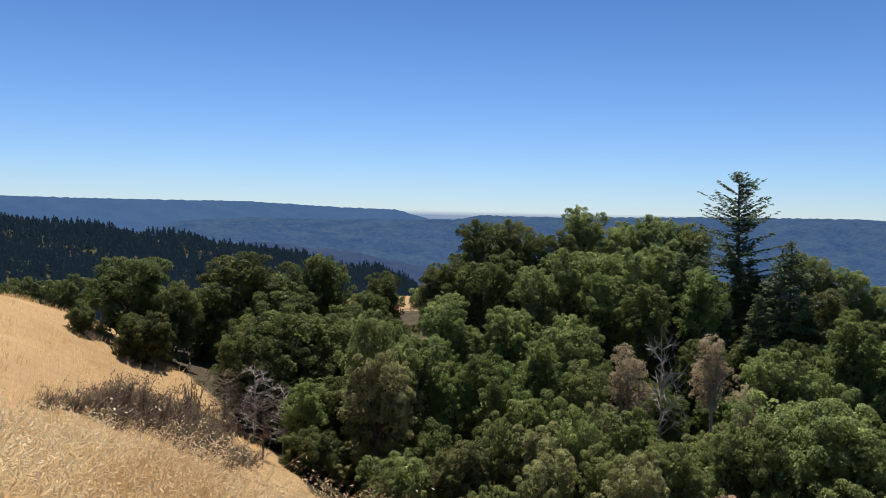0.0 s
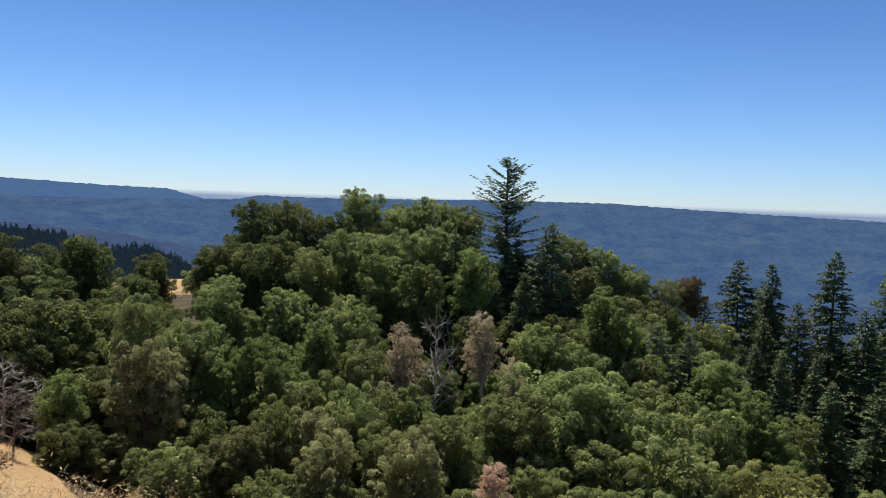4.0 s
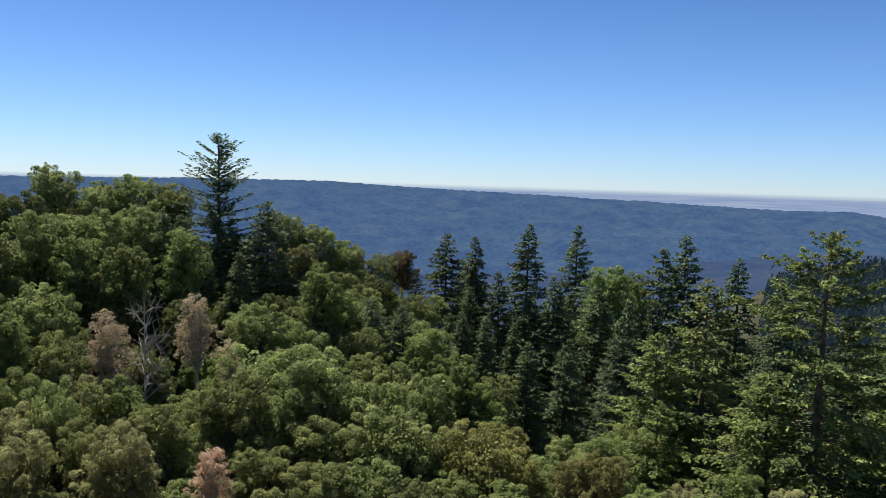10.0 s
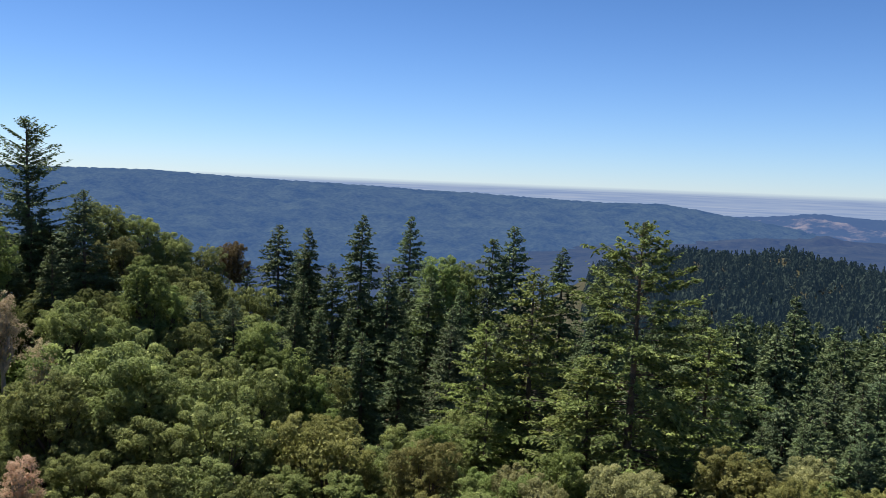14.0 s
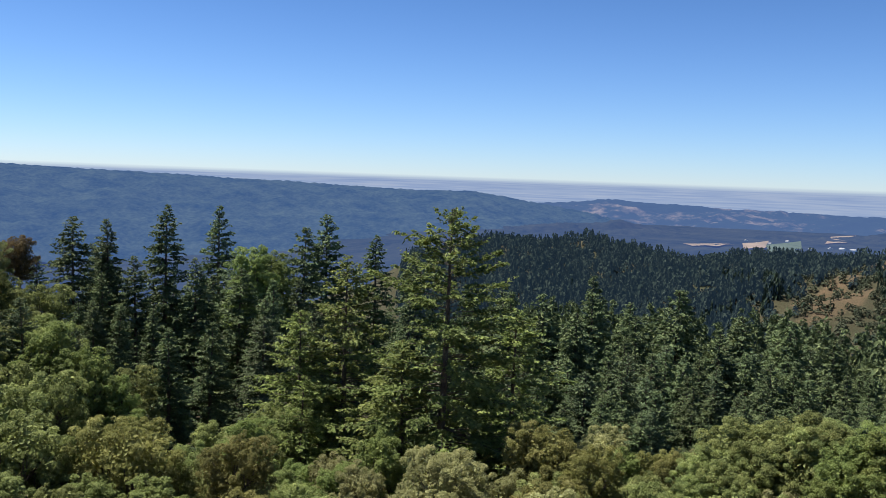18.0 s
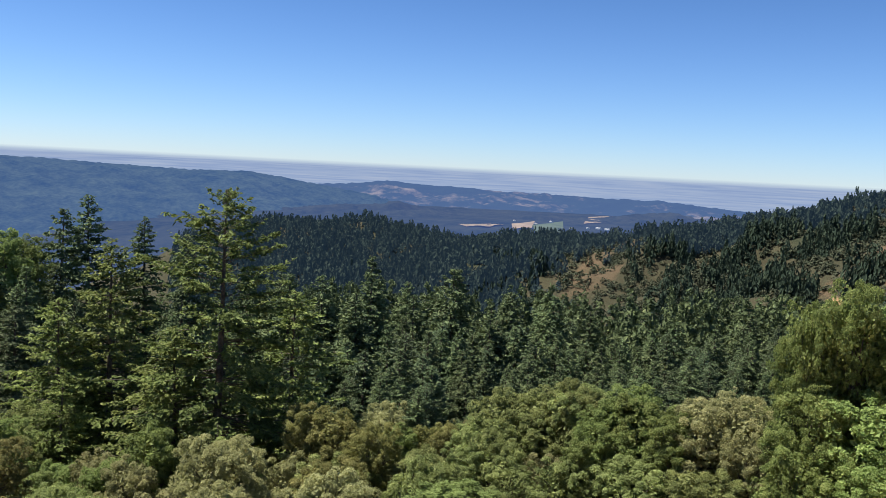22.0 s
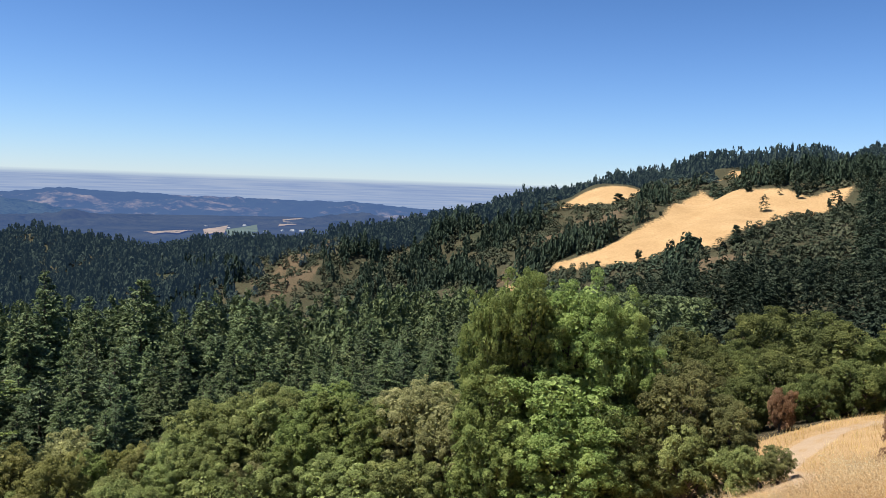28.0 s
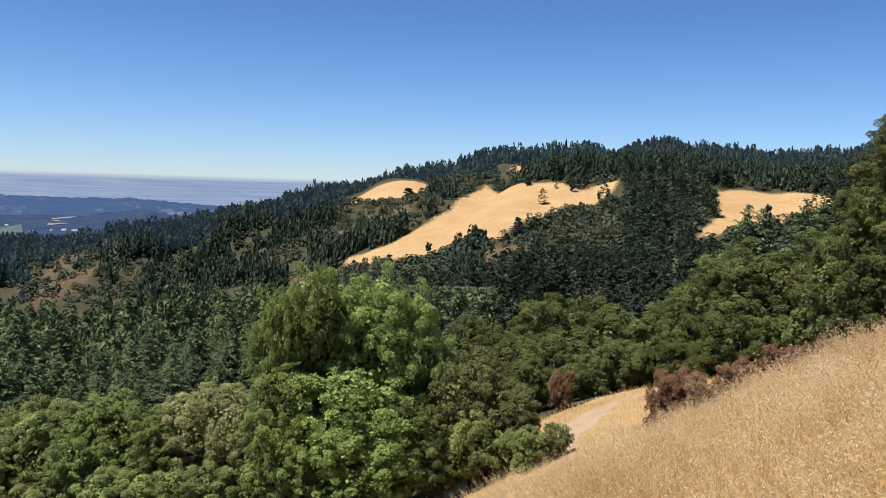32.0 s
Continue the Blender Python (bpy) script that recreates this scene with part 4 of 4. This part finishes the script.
# dead limbs low on the open fir, each a part of it
limb_rng = np.random.default_rng(3)
open_fir = next(o for o in scene.objects if o.get("label", "").startswith("tall sunlit fir"))
reach_scale = next(c for c in open_fir.children if c.name.startswith("trunk")).matrix_local.copy()
for i in range(6):
    turn, z = limb_rng.uniform(0, 6.28), limb_rng.uniform(5.5, 12)
    out = np.array([math.cos(turn), math.sin(turn), 0])
    reach = limb_rng.uniform(3.4, 6.2)
    points = [np.array([0, 0, z]) + out * reach * s + np.array([0, 0, 1]) * (0.9 * s - 1.5 * s * s + limb_rng.normal() * 0.15) for s in (0, 0.35, 0.7, 1)]
    pieces = [tube(points, [0.07, 0.055, 0.035, 0.012], 5)]
    for j in range(7):
        p = points[1] + (points[3] - points[1]) * limb_rng.random()
        pieces.append(tube([p, p + unit(limb_rng.normal(size=3) + out) * limb_rng.uniform(0.4, 1.0)], [0.02, 0.006], 3))
    limb = new("dead_limb", mesh_of("dead_limb", *joined(pieces), [PALE_BARK], smooth=True))
    limb.parent, limb.matrix_local = open_fir, reach_scale

# ---- woods on the hills beyond: too many to count ----
def tuft(rng, leaves=34, cone=0.0, size=0.85):
    """Unit tree of leafy sprays: a dome, or with cone a pointed crown."""
    z = rng.uniform(0.05, 0.97, leaves)
    girth = 0.5 * np.where(cone > 0, (1 - z) ** cone + 0.04, np.sqrt(np.clip(1 - (1.5 * z - 0.5) ** 2, 0.05, 1)))
    turn = np.arange(leaves) * 2.4 + rng.normal(size=leaves) * 0.4
    out = np.stack([np.cos(turn), np.sin(turn), 0 * turn], 1)
    at = out * (girth * rng.uniform(0.55, 1.05, leaves))[:, None] + np.stack([0 * z, 0 * z, z], 1)
    facing = unit(out * 0.8 + (0, 0, 0.75) + rng.normal(size=(leaves, 3)) * 0.35)
    long = size * (0.3 + 0.35 * girth) * rng.uniform(0.7, 1.2, leaves)
    return cards(rng, at, facing, long, long * 0.8, out + (0, 0, -0.6)), quads(leaves)


def woods(name, label, shapes, xs, ys, highs, wides, mat):
    rng = np.random.default_rng(len(xs))
    verts, faces, n = [], [], 0
    zs, turn, which = height(xs, ys), rng.uniform(0, 6.28, len(xs)), rng.integers(len(shapes), size=len(xs))
    for k, (sv, sf) in enumerate(shapes):
        pick = which == k
        c, s = np.cos(turn[pick])[:, None], np.sin(turn[pick])[:, None]
        v = np.stack([(sv[:, 0] * c - sv[:, 1] * s) * wides[pick][:, None] + xs[pick][:, None], (sv[:, 0] * s + sv[:, 1] * c) * wides[pick][:, None] + ys[pick][:, None],
                      sv[:, 2] * highs[pick][:, None] + zs[pick][:, None] - 0.4], 2)
        f = sf[None] + (np.arange(pick.sum()) * len(sv))[:, None, None] + n
        verts.append(v.reshape(-1, 3))
        faces.append(f.reshape(-1, sf.shape[1]))
        n += pick.sum() * len(sv)
    ob = new(name, mesh_of(name, np.concatenate(verts), np.concatenate(faces), [mat]))
    return tagged(ob, label, "woods", "", "stuff")


hill = np.random.default_rng(5)


def small_fir(rng):
    (v, f), _, top, radius = conifer(rng, slope=rng.uniform(0.35, 0.55), whorl=1.5, per=5, spray=1.25, dense=0.85, inner=0.2, ragged=0.3)
    return v / (9.0, 9.0, top), f


def scatter(bearings, distances, count):
    b = np.radians(hill.uniform(*bearings, count))
    d = np.sqrt(hill.uniform(distances[0] ** 2, distances[1] ** 2, count))
    return d * np.sin(b), d * np.cos(b)


def thin(x, y, keep):
    return x[keep], y[keep]


def slope_tall(x, y):
    b, d = np.degrees(np.arctan2(x, y)), np.hypot(x, y)
    low = ((b < 121.5) & (d < 470)) | ((b > 126) & (b < 135.5) & (d < 420))
    return hill.uniform(11, 18, len(x)) * np.where(low, np.where((b > 114.5) & (b < 121.5), 0.3, 0.42), 1.0)


def tallness(x, y):
    """Trees are lower where they stand just below the meadows."""
    b, d = np.degrees(np.arctan2(x, y)), np.hypot(x, y)
    low = ((b > 97) & (b < 110) & (d < 430)) | ((b > 101.5) & (b < 111.5) & (d > 520) & (d < 700)) | ((b > 112) & (b < 118) & (d > 540) & (d < 660))
    front = np.where((b > 79.5) & (b < 89) & (d > 380) & (d < 540), 0.38, 1.0)
    return front * hill.uniform(7, 15, len(x)) * np.where(low, 0.28, np.where((b > 96) & (d < 420), 0.65, np.where((b > 110) & (d > 640), 1.2, 1.0)))


TUFTS = [tuft(hill) for _ in range(5)]
POINTED = [tuft(hill, 38, 0.9, 0.8) for _ in range(5)]
SMALL_FIRS = [small_fir(hill) for _ in range(4)]
x, y = scatter((58, 113), (128, 300), 1150)
foot = height(x, y)
tops = np.minimum(foot + hill.uniform(17, 28, 1150), EYE - np.hypot(x, y) * 0.12)
fx, fy = thin(x, y, tops - foot > 5)
woods("valley_firs", "dark green fir woods in the valley below", SMALL_FIRS, fx, fy, (tops - foot)[tops - foot > 5], hill.uniform(5.5, 8, len(fx)), FIR_LEAF)
x, y = scatter((106, 141), (125, 300), 420)
foot = height(x, y)
tops = np.minimum(foot + hill.uniform(10, 17, 420), EYE - np.hypot(x, y) * 0.065)
fx, fy = thin(x, y, tops - foot > 4)
woods("slope_firs", "dark green fir woods below the dry meadows", SMALL_FIRS, fx, fy, (tops - foot)[tops - foot > 4], hill.uniform(5, 7.5, len(fx)), WOODS)
x, y = scatter((56, 141), (280, 1150), 25000)
x2, y2 = scatter((56, 141), (270, 640), 8000)
x, y = np.concatenate([x, x2]), np.concatenate([y, y2])
cover = land_cover(x, y)
patchy = waves(x, y, 170) + 0.6 * waves(x, y, 60)
wooded = (cover["grass"] < 0.35) & (cover["brown"] < 0.3) & (cover["green"] < 0.7)
b, d = np.degrees(np.arctan2(x, y)), np.hypot(x, y)
slope_scrub = ((b > 84) & (b < 112) & (d > 420) & (d < 640) & (patchy > 0.1)) | ((b > 80.8) & (b < 88) & (d > 468) & (d < 650) & (hill.random(len(x)) < 0.8))
tall = wooded & ~slope_scrub & ~((b > 112.7) & (b < 117.6) & (d > 585) & (d < 735)) & ~((b > 102.6) & (b < 108.8) & (d > 590) & (d < 712))
big = (b > 112) & (b < 139) & (d < 520)
fx, fy = thin(x, y, tall & big & (hill.random(len(x)) < 0.22))
woods("slope_conifers", "tall dark conifers between the dry meadows", SMALL_FIRS, fx, fy, slope_tall(fx, fy), hill.uniform(6, 9, len(fx)), WOODS)
hazy = (d >= 600) | (b < 80 + 5 * waves(x, y, 70) + 3 * hill.normal(size=len(x)))
fx, fy = thin(x, y, tall & ~hazy & ~big)
woods("hillside_woods", "dark green conifers and oaks on the slopes across the valley", POINTED + TUFTS[:2], fx, fy, tallness(fx, fy), hill.uniform(3.6, 6.5, len(fx)), WOODS)
fx, fy = thin(x, y, tall & hazy & ~big)
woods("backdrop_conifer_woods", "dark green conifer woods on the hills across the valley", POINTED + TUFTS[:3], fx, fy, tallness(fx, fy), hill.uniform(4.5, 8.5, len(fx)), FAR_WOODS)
x2, y2 = scatter((82, 138), (250, 720), 7000)
cover2 = land_cover(x2, y2)
fx, fy = thin(x2, y2, (cover2["grass"] < 0.3) & ((np.degrees(np.arctan2(x2, y2)) < 102.6) | (np.hypot(x2, y2) < 622)) & ((cover2["brown"] < 0.4) | (hill.random(7000) < 0.45)))
woods("hillside_shrubs", "grey-green shrubs and small oaks on the far slope", TUFTS, fx, fy, hill.uniform(1.8, 5.5, len(fx)), hill.uniform(2.5, 6.5, len(fx)), SHRUBS)
x3, y3 = scatter((-34, 4), (420, 1118), 9500)
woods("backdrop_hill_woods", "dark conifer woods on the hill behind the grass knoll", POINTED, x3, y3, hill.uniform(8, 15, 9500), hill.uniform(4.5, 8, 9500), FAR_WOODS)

# single trees on the far meadows
LONE_CROWNS = [(crown_of(hill, 9, 600, 0.45, 3.2, 10, heart=30)[0] / (6.4, 6.4, 10), quads(0)) for _ in range(3)]
LONE_CROWNS = [(v, quads(len(v) // 4)) for v, f in LONE_CROWNS]
LONE = "115.9 476 9.7 6.5; 116.8 502 4.8 3.4; 111.8 380 8.8 7.8; 108.2 396 4.9 4.3; 109.5 478 2.6 2.3; 106.7 636 6.9 9.5; 119.7 482 5.3 3.0; 120.3 484 4.6 2.6; 112.8 584 5.6 5.6; 117.9 496 6.8 4.7; 105.5 398 3.3 3.3; 104.4 410 3.9 2.8; 129.2 406 9.4 3.9; 130.5 384 8.9 3.7; 114.3 404 5.5 4.4; 108.5 594 8.1 7.3; 114.9 512 4.9 4.9"
for i, entry in enumerate(LONE.split(";")):
    bearing, distance, tall, width = map(float, entry.split())
    x, y = polar(bearing, distance)
    v, f = SMALL_FIRS[i % 4] if i in (0, 1, 11, 12) else LONE_CROWNS[i % 3]
    ob = new("meadow_tree", mesh_of("meadow_tree", v * (width, width, tall * (1.0 if i in (0, 1, 11, 12) else 1.1)), f, [WOODS]))
    ob.location = (x, y, float(height(x, y)) - 0.3)
    tagged(ob, "dark green tree standing alone on the dry meadow", "tree", "meadow trees")

# ---- far ridges ----
def ridge(name, label, distance, crest, mat, foot, depth, rough, step=0.2):
    """A long wooded ridge: crest heights by bearing, spurs and gullies down its near side, a plain back."""
    knots = [tuple(map(float, k.split(","))) for k in crest.split()]
    a = np.arange(knots[0][0], knots[-1][0], step)
    top = np.interp(a, [k[0] for k in knots], [k[1] for k in knots])
    kernel = np.hanning(7)
    top = np.convolve(np.pad(top, 3, "edge"), kernel / kernel.sum(), "valid")
    trees = 1.8 * waves(a * 40, a * 3, 33) + 1.8 * waves(a * 40, a * 7, 11)
    rng = np.random.default_rng(int(distance))
    rows = 34
    verts = []
    for j in range(rows + 6):
        s = j / (rows - 1)
        back = s > 1
        r = distance - depth * (1 - s) if not back else distance + depth * (s - 1)
        fall = (1 - s) ** 1.25 if not back else (s - 1) * 2
        xx, yy = r * np.sin(np.radians(a)), r * np.cos(np.radians(a))
        spurs = waves(xx + yy * 0.4, yy, 620) * 13 + waves(xx, yy - xx * 0.3, 260) * 7 + waves(xx, yy, 110) * 3
        z = EYE + top - (top + EYE - foot) * fall + spurs * min(1, 6 * abs(1 - s)) * (1 if not back else 0) + trees * (s ** 14 if not back else 0)
        z = z + rough * rng.normal(size=len(a)) * (0.45 if 0.93 < s < 1.05 else 1.0)
        verts.append(np.stack([xx, yy, z], 1))
    n = len(a)
    g = np.arange((rows + 6) * n).reshape(rows + 6, n)
    f = np.stack([g[:-1, :-1], g[:-1, 1:], g[1:, 1:], g[1:, :-1]], 2).reshape(-1, 4)
    ob = new(name, mesh_of(name, np.concatenate(verts), f, [mat], smooth=True))
    return tagged(ob, label, "ridge", "", "structure")


def crest_text(text, distance):
    """Crest rises in degrees to heights in metres."""
    return " ".join("%g,%g" % (float(k.split(",")[0]), distance * math.tan(radians(float(k.split(",")[1])))) for k in text.split())


# the ridges' blue is haze painted in as emission, deeper on nearer ridges
FAR_BLUE = glowing_haze_material("hazed_far_ridge_woods", (0.004, 0.008, 0.004), (0.012, 0.018, 0.009), 0.03, (0.034, 0.068, 0.158), 1.0)
MID_BLUE = glowing_haze_material("hazed_mid_ridge_woods", (0.002, 0.006, 0.004), (0.028, 0.037, 0.023), 0.06, (0.0185, 0.042, 0.116), 1.0)
COAST = glowing_haze_material("hazed_coastal_hills", (0.008, 0.013, 0.008), (0.15, 0.115, 0.08), 0.006, (0.03, 0.055, 0.14), 1.0, (0.54, 0.68))
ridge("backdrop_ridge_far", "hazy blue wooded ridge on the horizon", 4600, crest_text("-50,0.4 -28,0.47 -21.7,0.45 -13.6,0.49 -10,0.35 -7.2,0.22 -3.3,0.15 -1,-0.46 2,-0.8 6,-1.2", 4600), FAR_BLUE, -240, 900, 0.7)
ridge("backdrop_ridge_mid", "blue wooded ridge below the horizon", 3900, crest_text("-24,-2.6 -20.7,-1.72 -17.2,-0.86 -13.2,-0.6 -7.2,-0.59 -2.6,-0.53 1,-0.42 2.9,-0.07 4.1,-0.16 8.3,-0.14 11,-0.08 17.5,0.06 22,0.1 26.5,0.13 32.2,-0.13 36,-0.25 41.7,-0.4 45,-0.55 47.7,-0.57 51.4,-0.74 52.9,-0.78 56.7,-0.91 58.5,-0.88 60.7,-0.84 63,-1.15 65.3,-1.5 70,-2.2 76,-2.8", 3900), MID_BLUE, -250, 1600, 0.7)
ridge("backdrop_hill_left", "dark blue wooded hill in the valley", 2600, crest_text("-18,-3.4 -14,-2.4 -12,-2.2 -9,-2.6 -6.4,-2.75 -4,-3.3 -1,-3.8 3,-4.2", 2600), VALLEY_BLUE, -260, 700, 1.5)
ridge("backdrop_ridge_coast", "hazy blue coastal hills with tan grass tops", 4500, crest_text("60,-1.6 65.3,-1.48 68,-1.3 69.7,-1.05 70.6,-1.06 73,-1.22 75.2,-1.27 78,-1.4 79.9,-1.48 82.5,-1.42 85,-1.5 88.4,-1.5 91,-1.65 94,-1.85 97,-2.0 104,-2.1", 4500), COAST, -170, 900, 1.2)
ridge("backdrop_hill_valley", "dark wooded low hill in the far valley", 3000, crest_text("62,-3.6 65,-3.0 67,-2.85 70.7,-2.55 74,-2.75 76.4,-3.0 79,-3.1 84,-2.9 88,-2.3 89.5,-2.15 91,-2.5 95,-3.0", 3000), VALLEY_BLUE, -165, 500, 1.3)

# marine layer over the sea on the horizon: an upright sheet, its daylight painted in as emission
def fog_bank():
    m, nodes, links, bsdf = material("glowing_sea_fog")
    co, sep = nodes.new("ShaderNodeTexCoord"), nodes.new("ShaderNodeSeparateXYZ")
    links.new(co.outputs["Object"], sep.inputs[0])
    streak = nodes.new("ShaderNodeTexNoise")
    mapping = nodes.new("ShaderNodeMapping")
    mapping.inputs["Scale"].default_value = (0.0006, 0.0006, 0.025)
    links.new(co.outputs["Object"], mapping.inputs["Vector"])
    links.new(mapping.outputs[0], streak.inputs["Vector"])
    streak.inputs["Detail"].default_value = 5
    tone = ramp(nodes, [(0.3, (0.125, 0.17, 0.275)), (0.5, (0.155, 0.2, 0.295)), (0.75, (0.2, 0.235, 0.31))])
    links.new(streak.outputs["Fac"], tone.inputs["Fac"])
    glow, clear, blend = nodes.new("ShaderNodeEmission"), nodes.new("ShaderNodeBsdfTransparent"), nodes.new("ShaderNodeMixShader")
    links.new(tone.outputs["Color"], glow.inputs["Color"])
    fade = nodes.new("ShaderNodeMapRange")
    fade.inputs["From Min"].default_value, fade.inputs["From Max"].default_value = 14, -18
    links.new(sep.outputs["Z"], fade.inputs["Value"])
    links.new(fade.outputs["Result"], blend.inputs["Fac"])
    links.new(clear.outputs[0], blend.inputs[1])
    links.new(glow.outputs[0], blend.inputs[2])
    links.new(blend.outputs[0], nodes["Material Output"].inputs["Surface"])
    a = np.radians(np.arange(-70, 200, 1.0))
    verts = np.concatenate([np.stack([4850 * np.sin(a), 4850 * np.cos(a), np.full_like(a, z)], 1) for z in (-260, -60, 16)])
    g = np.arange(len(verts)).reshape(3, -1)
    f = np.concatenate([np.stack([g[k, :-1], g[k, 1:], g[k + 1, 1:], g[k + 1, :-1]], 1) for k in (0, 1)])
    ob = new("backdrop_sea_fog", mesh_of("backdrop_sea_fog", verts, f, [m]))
    ob.visible_shadow = False
    tagged(ob, "pale grey-violet fog bank over the distant sea", "fog", "", "structure")


fog_bank()

# ---- dry grass close by ----
def grass(name, label, bearings, distances, count, tall, wide, heads, seed):
    rng = np.random.default_rng(seed)
    b = np.radians(rng.uniform(*bearings, count))
    d = np.sqrt(rng.uniform(distances[0] ** 2, distances[1] ** 2, count))
    x, y = d * np.sin(b), d * np.cos(b)
    clump = waves(x * 1.7, y * 1.7, 1.3) + waves(x, y, 4)
    land = land_cover(x, y)
    keep = (rng.random(count) < 0.55 + 0.33 * clump) & (land["grass"] > 0.45) & (land["dirt"] < 0.35)
    x, y, b, clump = x[keep], y[keep], b[keep], clump[keep]
    n, z = len(x), height(x, y)
    tallness = tall * rng.uniform(0.4, 1.15, n) * (1 + 0.2 * clump)
    lean = np.stack([rng.normal(0.12, 0.28, n) + 0.18 * clump, rng.normal(-0.05, 0.28, n) + 0.12 * waves(x, y, 2.3), np.ones(n)], 1)
    root = np.stack([x, y, z - 0.03], 1)
    bend = root + lean * (0.6, 0.6, 1) * (tallness * 0.62)[:, None]
    tip = bend + lean * (1.7, 1.7, 0.75) * (tallness * 0.4)[:, None]
    side = unit(np.stack([np.cos(b), -np.sin(b), rng.normal(size=n) * 0.3], 1)) * wide * rng.uniform(0.6, 1.4, n)[:, None]
    stalk = np.stack([root - side, root + side, bend + side * 0.7, bend - side * 0.7, tip + side * 0.3, tip - side * 0.3], 1).reshape(-1, 3)
    g = np.arange(n)[:, None] * 6
    faces = np.concatenate([g + (0, 1, 2, 3), g + (3, 2, 4, 5)])
    slots = np.zeros(2 * n, int)
    has = np.repeat(np.nonzero(rng.random(n) < heads)[0], 7)
    k = len(has)
    up = rng.uniform(0.0, 1.1, k)[:, None]
    place = bend[has] * (1 - up) + tip[has] * up + rng.normal(size=(k, 3)) * 0.018 - (0, 0, 0.012)
    along = unit(lean[has] * (1, 1, 0.2) + rng.normal(size=(k, 3)) * 0.6 + (0, 0, -0.4))
    ears = cards(rng, place, unit(rng.normal(size=(k, 3))), rng.uniform(0.022, 0.048, k), rng.uniform(0.007, 0.014, k), along)
    verts = np.concatenate([stalk, ears])
    faces = np.concatenate([faces, quads(k, len(stalk))])
    slots = np.concatenate([slots, np.ones(k, int)])
    ob = new(name, mesh_of(name, verts, faces, [STRAW, SEED], slots))
    return tagged(ob, label, "grass", "", "stuff")


grass("dry_grass", "tall straw-yellow dry wild oats on the slope", (-52, -3), (2.6, 16), 115000, 0.6, 0.002, 0.85, 1)
grass("dry_grass", "tall straw-yellow dry wild oats above the dirt road", (100, 158), (3.0, 21), 140000, 0.52, 0.0021, 0.8, 2)
grass("dry_grass", "short dry golden grass round the lookout", (-180, 180), (0.8, 9), 9000, 0.45, 0.003, 0.3, 3)
grass("dry_grass", "dry golden grass on the knoll", (-60, -12), (20, 85), 42000, 0.4, 0.008, 0.0, 4)
grass("dry_grass", "dry golden grass beside the dirt road", (100, 140), (20, 70), 36000, 0.35, 0.006, 0.0, 5)

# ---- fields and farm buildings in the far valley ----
# field colours plus a blue emission that stands in for distance haze
PALE_FIELD = glowing_haze_material("hazed_mown_field", (0.1, 0.075, 0.05), (0.19, 0.14, 0.095), 0.012, (0.021, 0.038, 0.084), 1.0)
GREEN_FIELD = glowing_haze_material("hazed_green_field", (0.03, 0.042, 0.026), (0.065, 0.078, 0.045), 0.012, (0.018, 0.035, 0.078), 1.0)
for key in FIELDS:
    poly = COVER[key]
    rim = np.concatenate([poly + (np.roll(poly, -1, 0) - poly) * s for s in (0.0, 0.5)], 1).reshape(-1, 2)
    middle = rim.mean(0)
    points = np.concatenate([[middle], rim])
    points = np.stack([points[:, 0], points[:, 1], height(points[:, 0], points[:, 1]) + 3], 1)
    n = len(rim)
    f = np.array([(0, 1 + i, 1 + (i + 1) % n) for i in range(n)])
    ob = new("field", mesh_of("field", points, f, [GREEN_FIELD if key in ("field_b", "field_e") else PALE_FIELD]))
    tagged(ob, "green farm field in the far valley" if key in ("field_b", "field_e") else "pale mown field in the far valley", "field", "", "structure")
# walls and roofs carry the same painted haze emission; no lamps here
WHITE_WALL = glowing_haze_material("hazed_white_wall", (0.34, 0.33, 0.31), (0.45, 0.44, 0.42), 0.1, (0.023, 0.042, 0.084), 1.0)
GREY_ROOF = glowing_haze_material("hazed_grey_roof", (0.2, 0.19, 0.18), (0.3, 0.29, 0.28), 0.1, (0.023, 0.042, 0.084), 1.0)


def farm(x, y, wide, deep, turn):
    base = new("farm_building")
    base.matrix_world = pose(x, y, float(height(x, y)) - 1, 0, 0, turn) @ Matrix.Scale(0.6, 4)
    w, d = wide / 2, deep / 2
    box = np.array([(-w, -d, 0), (w, -d, 0), (w, d, 0), (-w, d, 0), (-w, -d, 6), (w, -d, 6), (w, d, 6), (-w, d, 6)])
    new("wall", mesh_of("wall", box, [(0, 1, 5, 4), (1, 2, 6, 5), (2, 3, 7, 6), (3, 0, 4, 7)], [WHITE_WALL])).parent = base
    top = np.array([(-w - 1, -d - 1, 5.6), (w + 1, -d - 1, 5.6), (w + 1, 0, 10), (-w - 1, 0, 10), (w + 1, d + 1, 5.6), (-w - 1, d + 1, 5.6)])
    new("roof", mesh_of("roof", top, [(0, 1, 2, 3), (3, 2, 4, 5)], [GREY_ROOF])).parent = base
    tagged(base, "white farm building among far fields", "building", "farm buildings")


for bearing, distance, wide, turn in ((79.6, 2750, 30, 20), (80.3, 2800, 22, 70), (83.9, 2650, 34, 10), (84.6, 2700, 26, 50), (85.2, 2640, 22, 80), (82.8, 2560, 20, 30), (78.9, 2900, 18, 15), (81.4, 2950, 16, 60)):
    farm(*polar(bearing, distance * 0.86), wide, 14, turn)
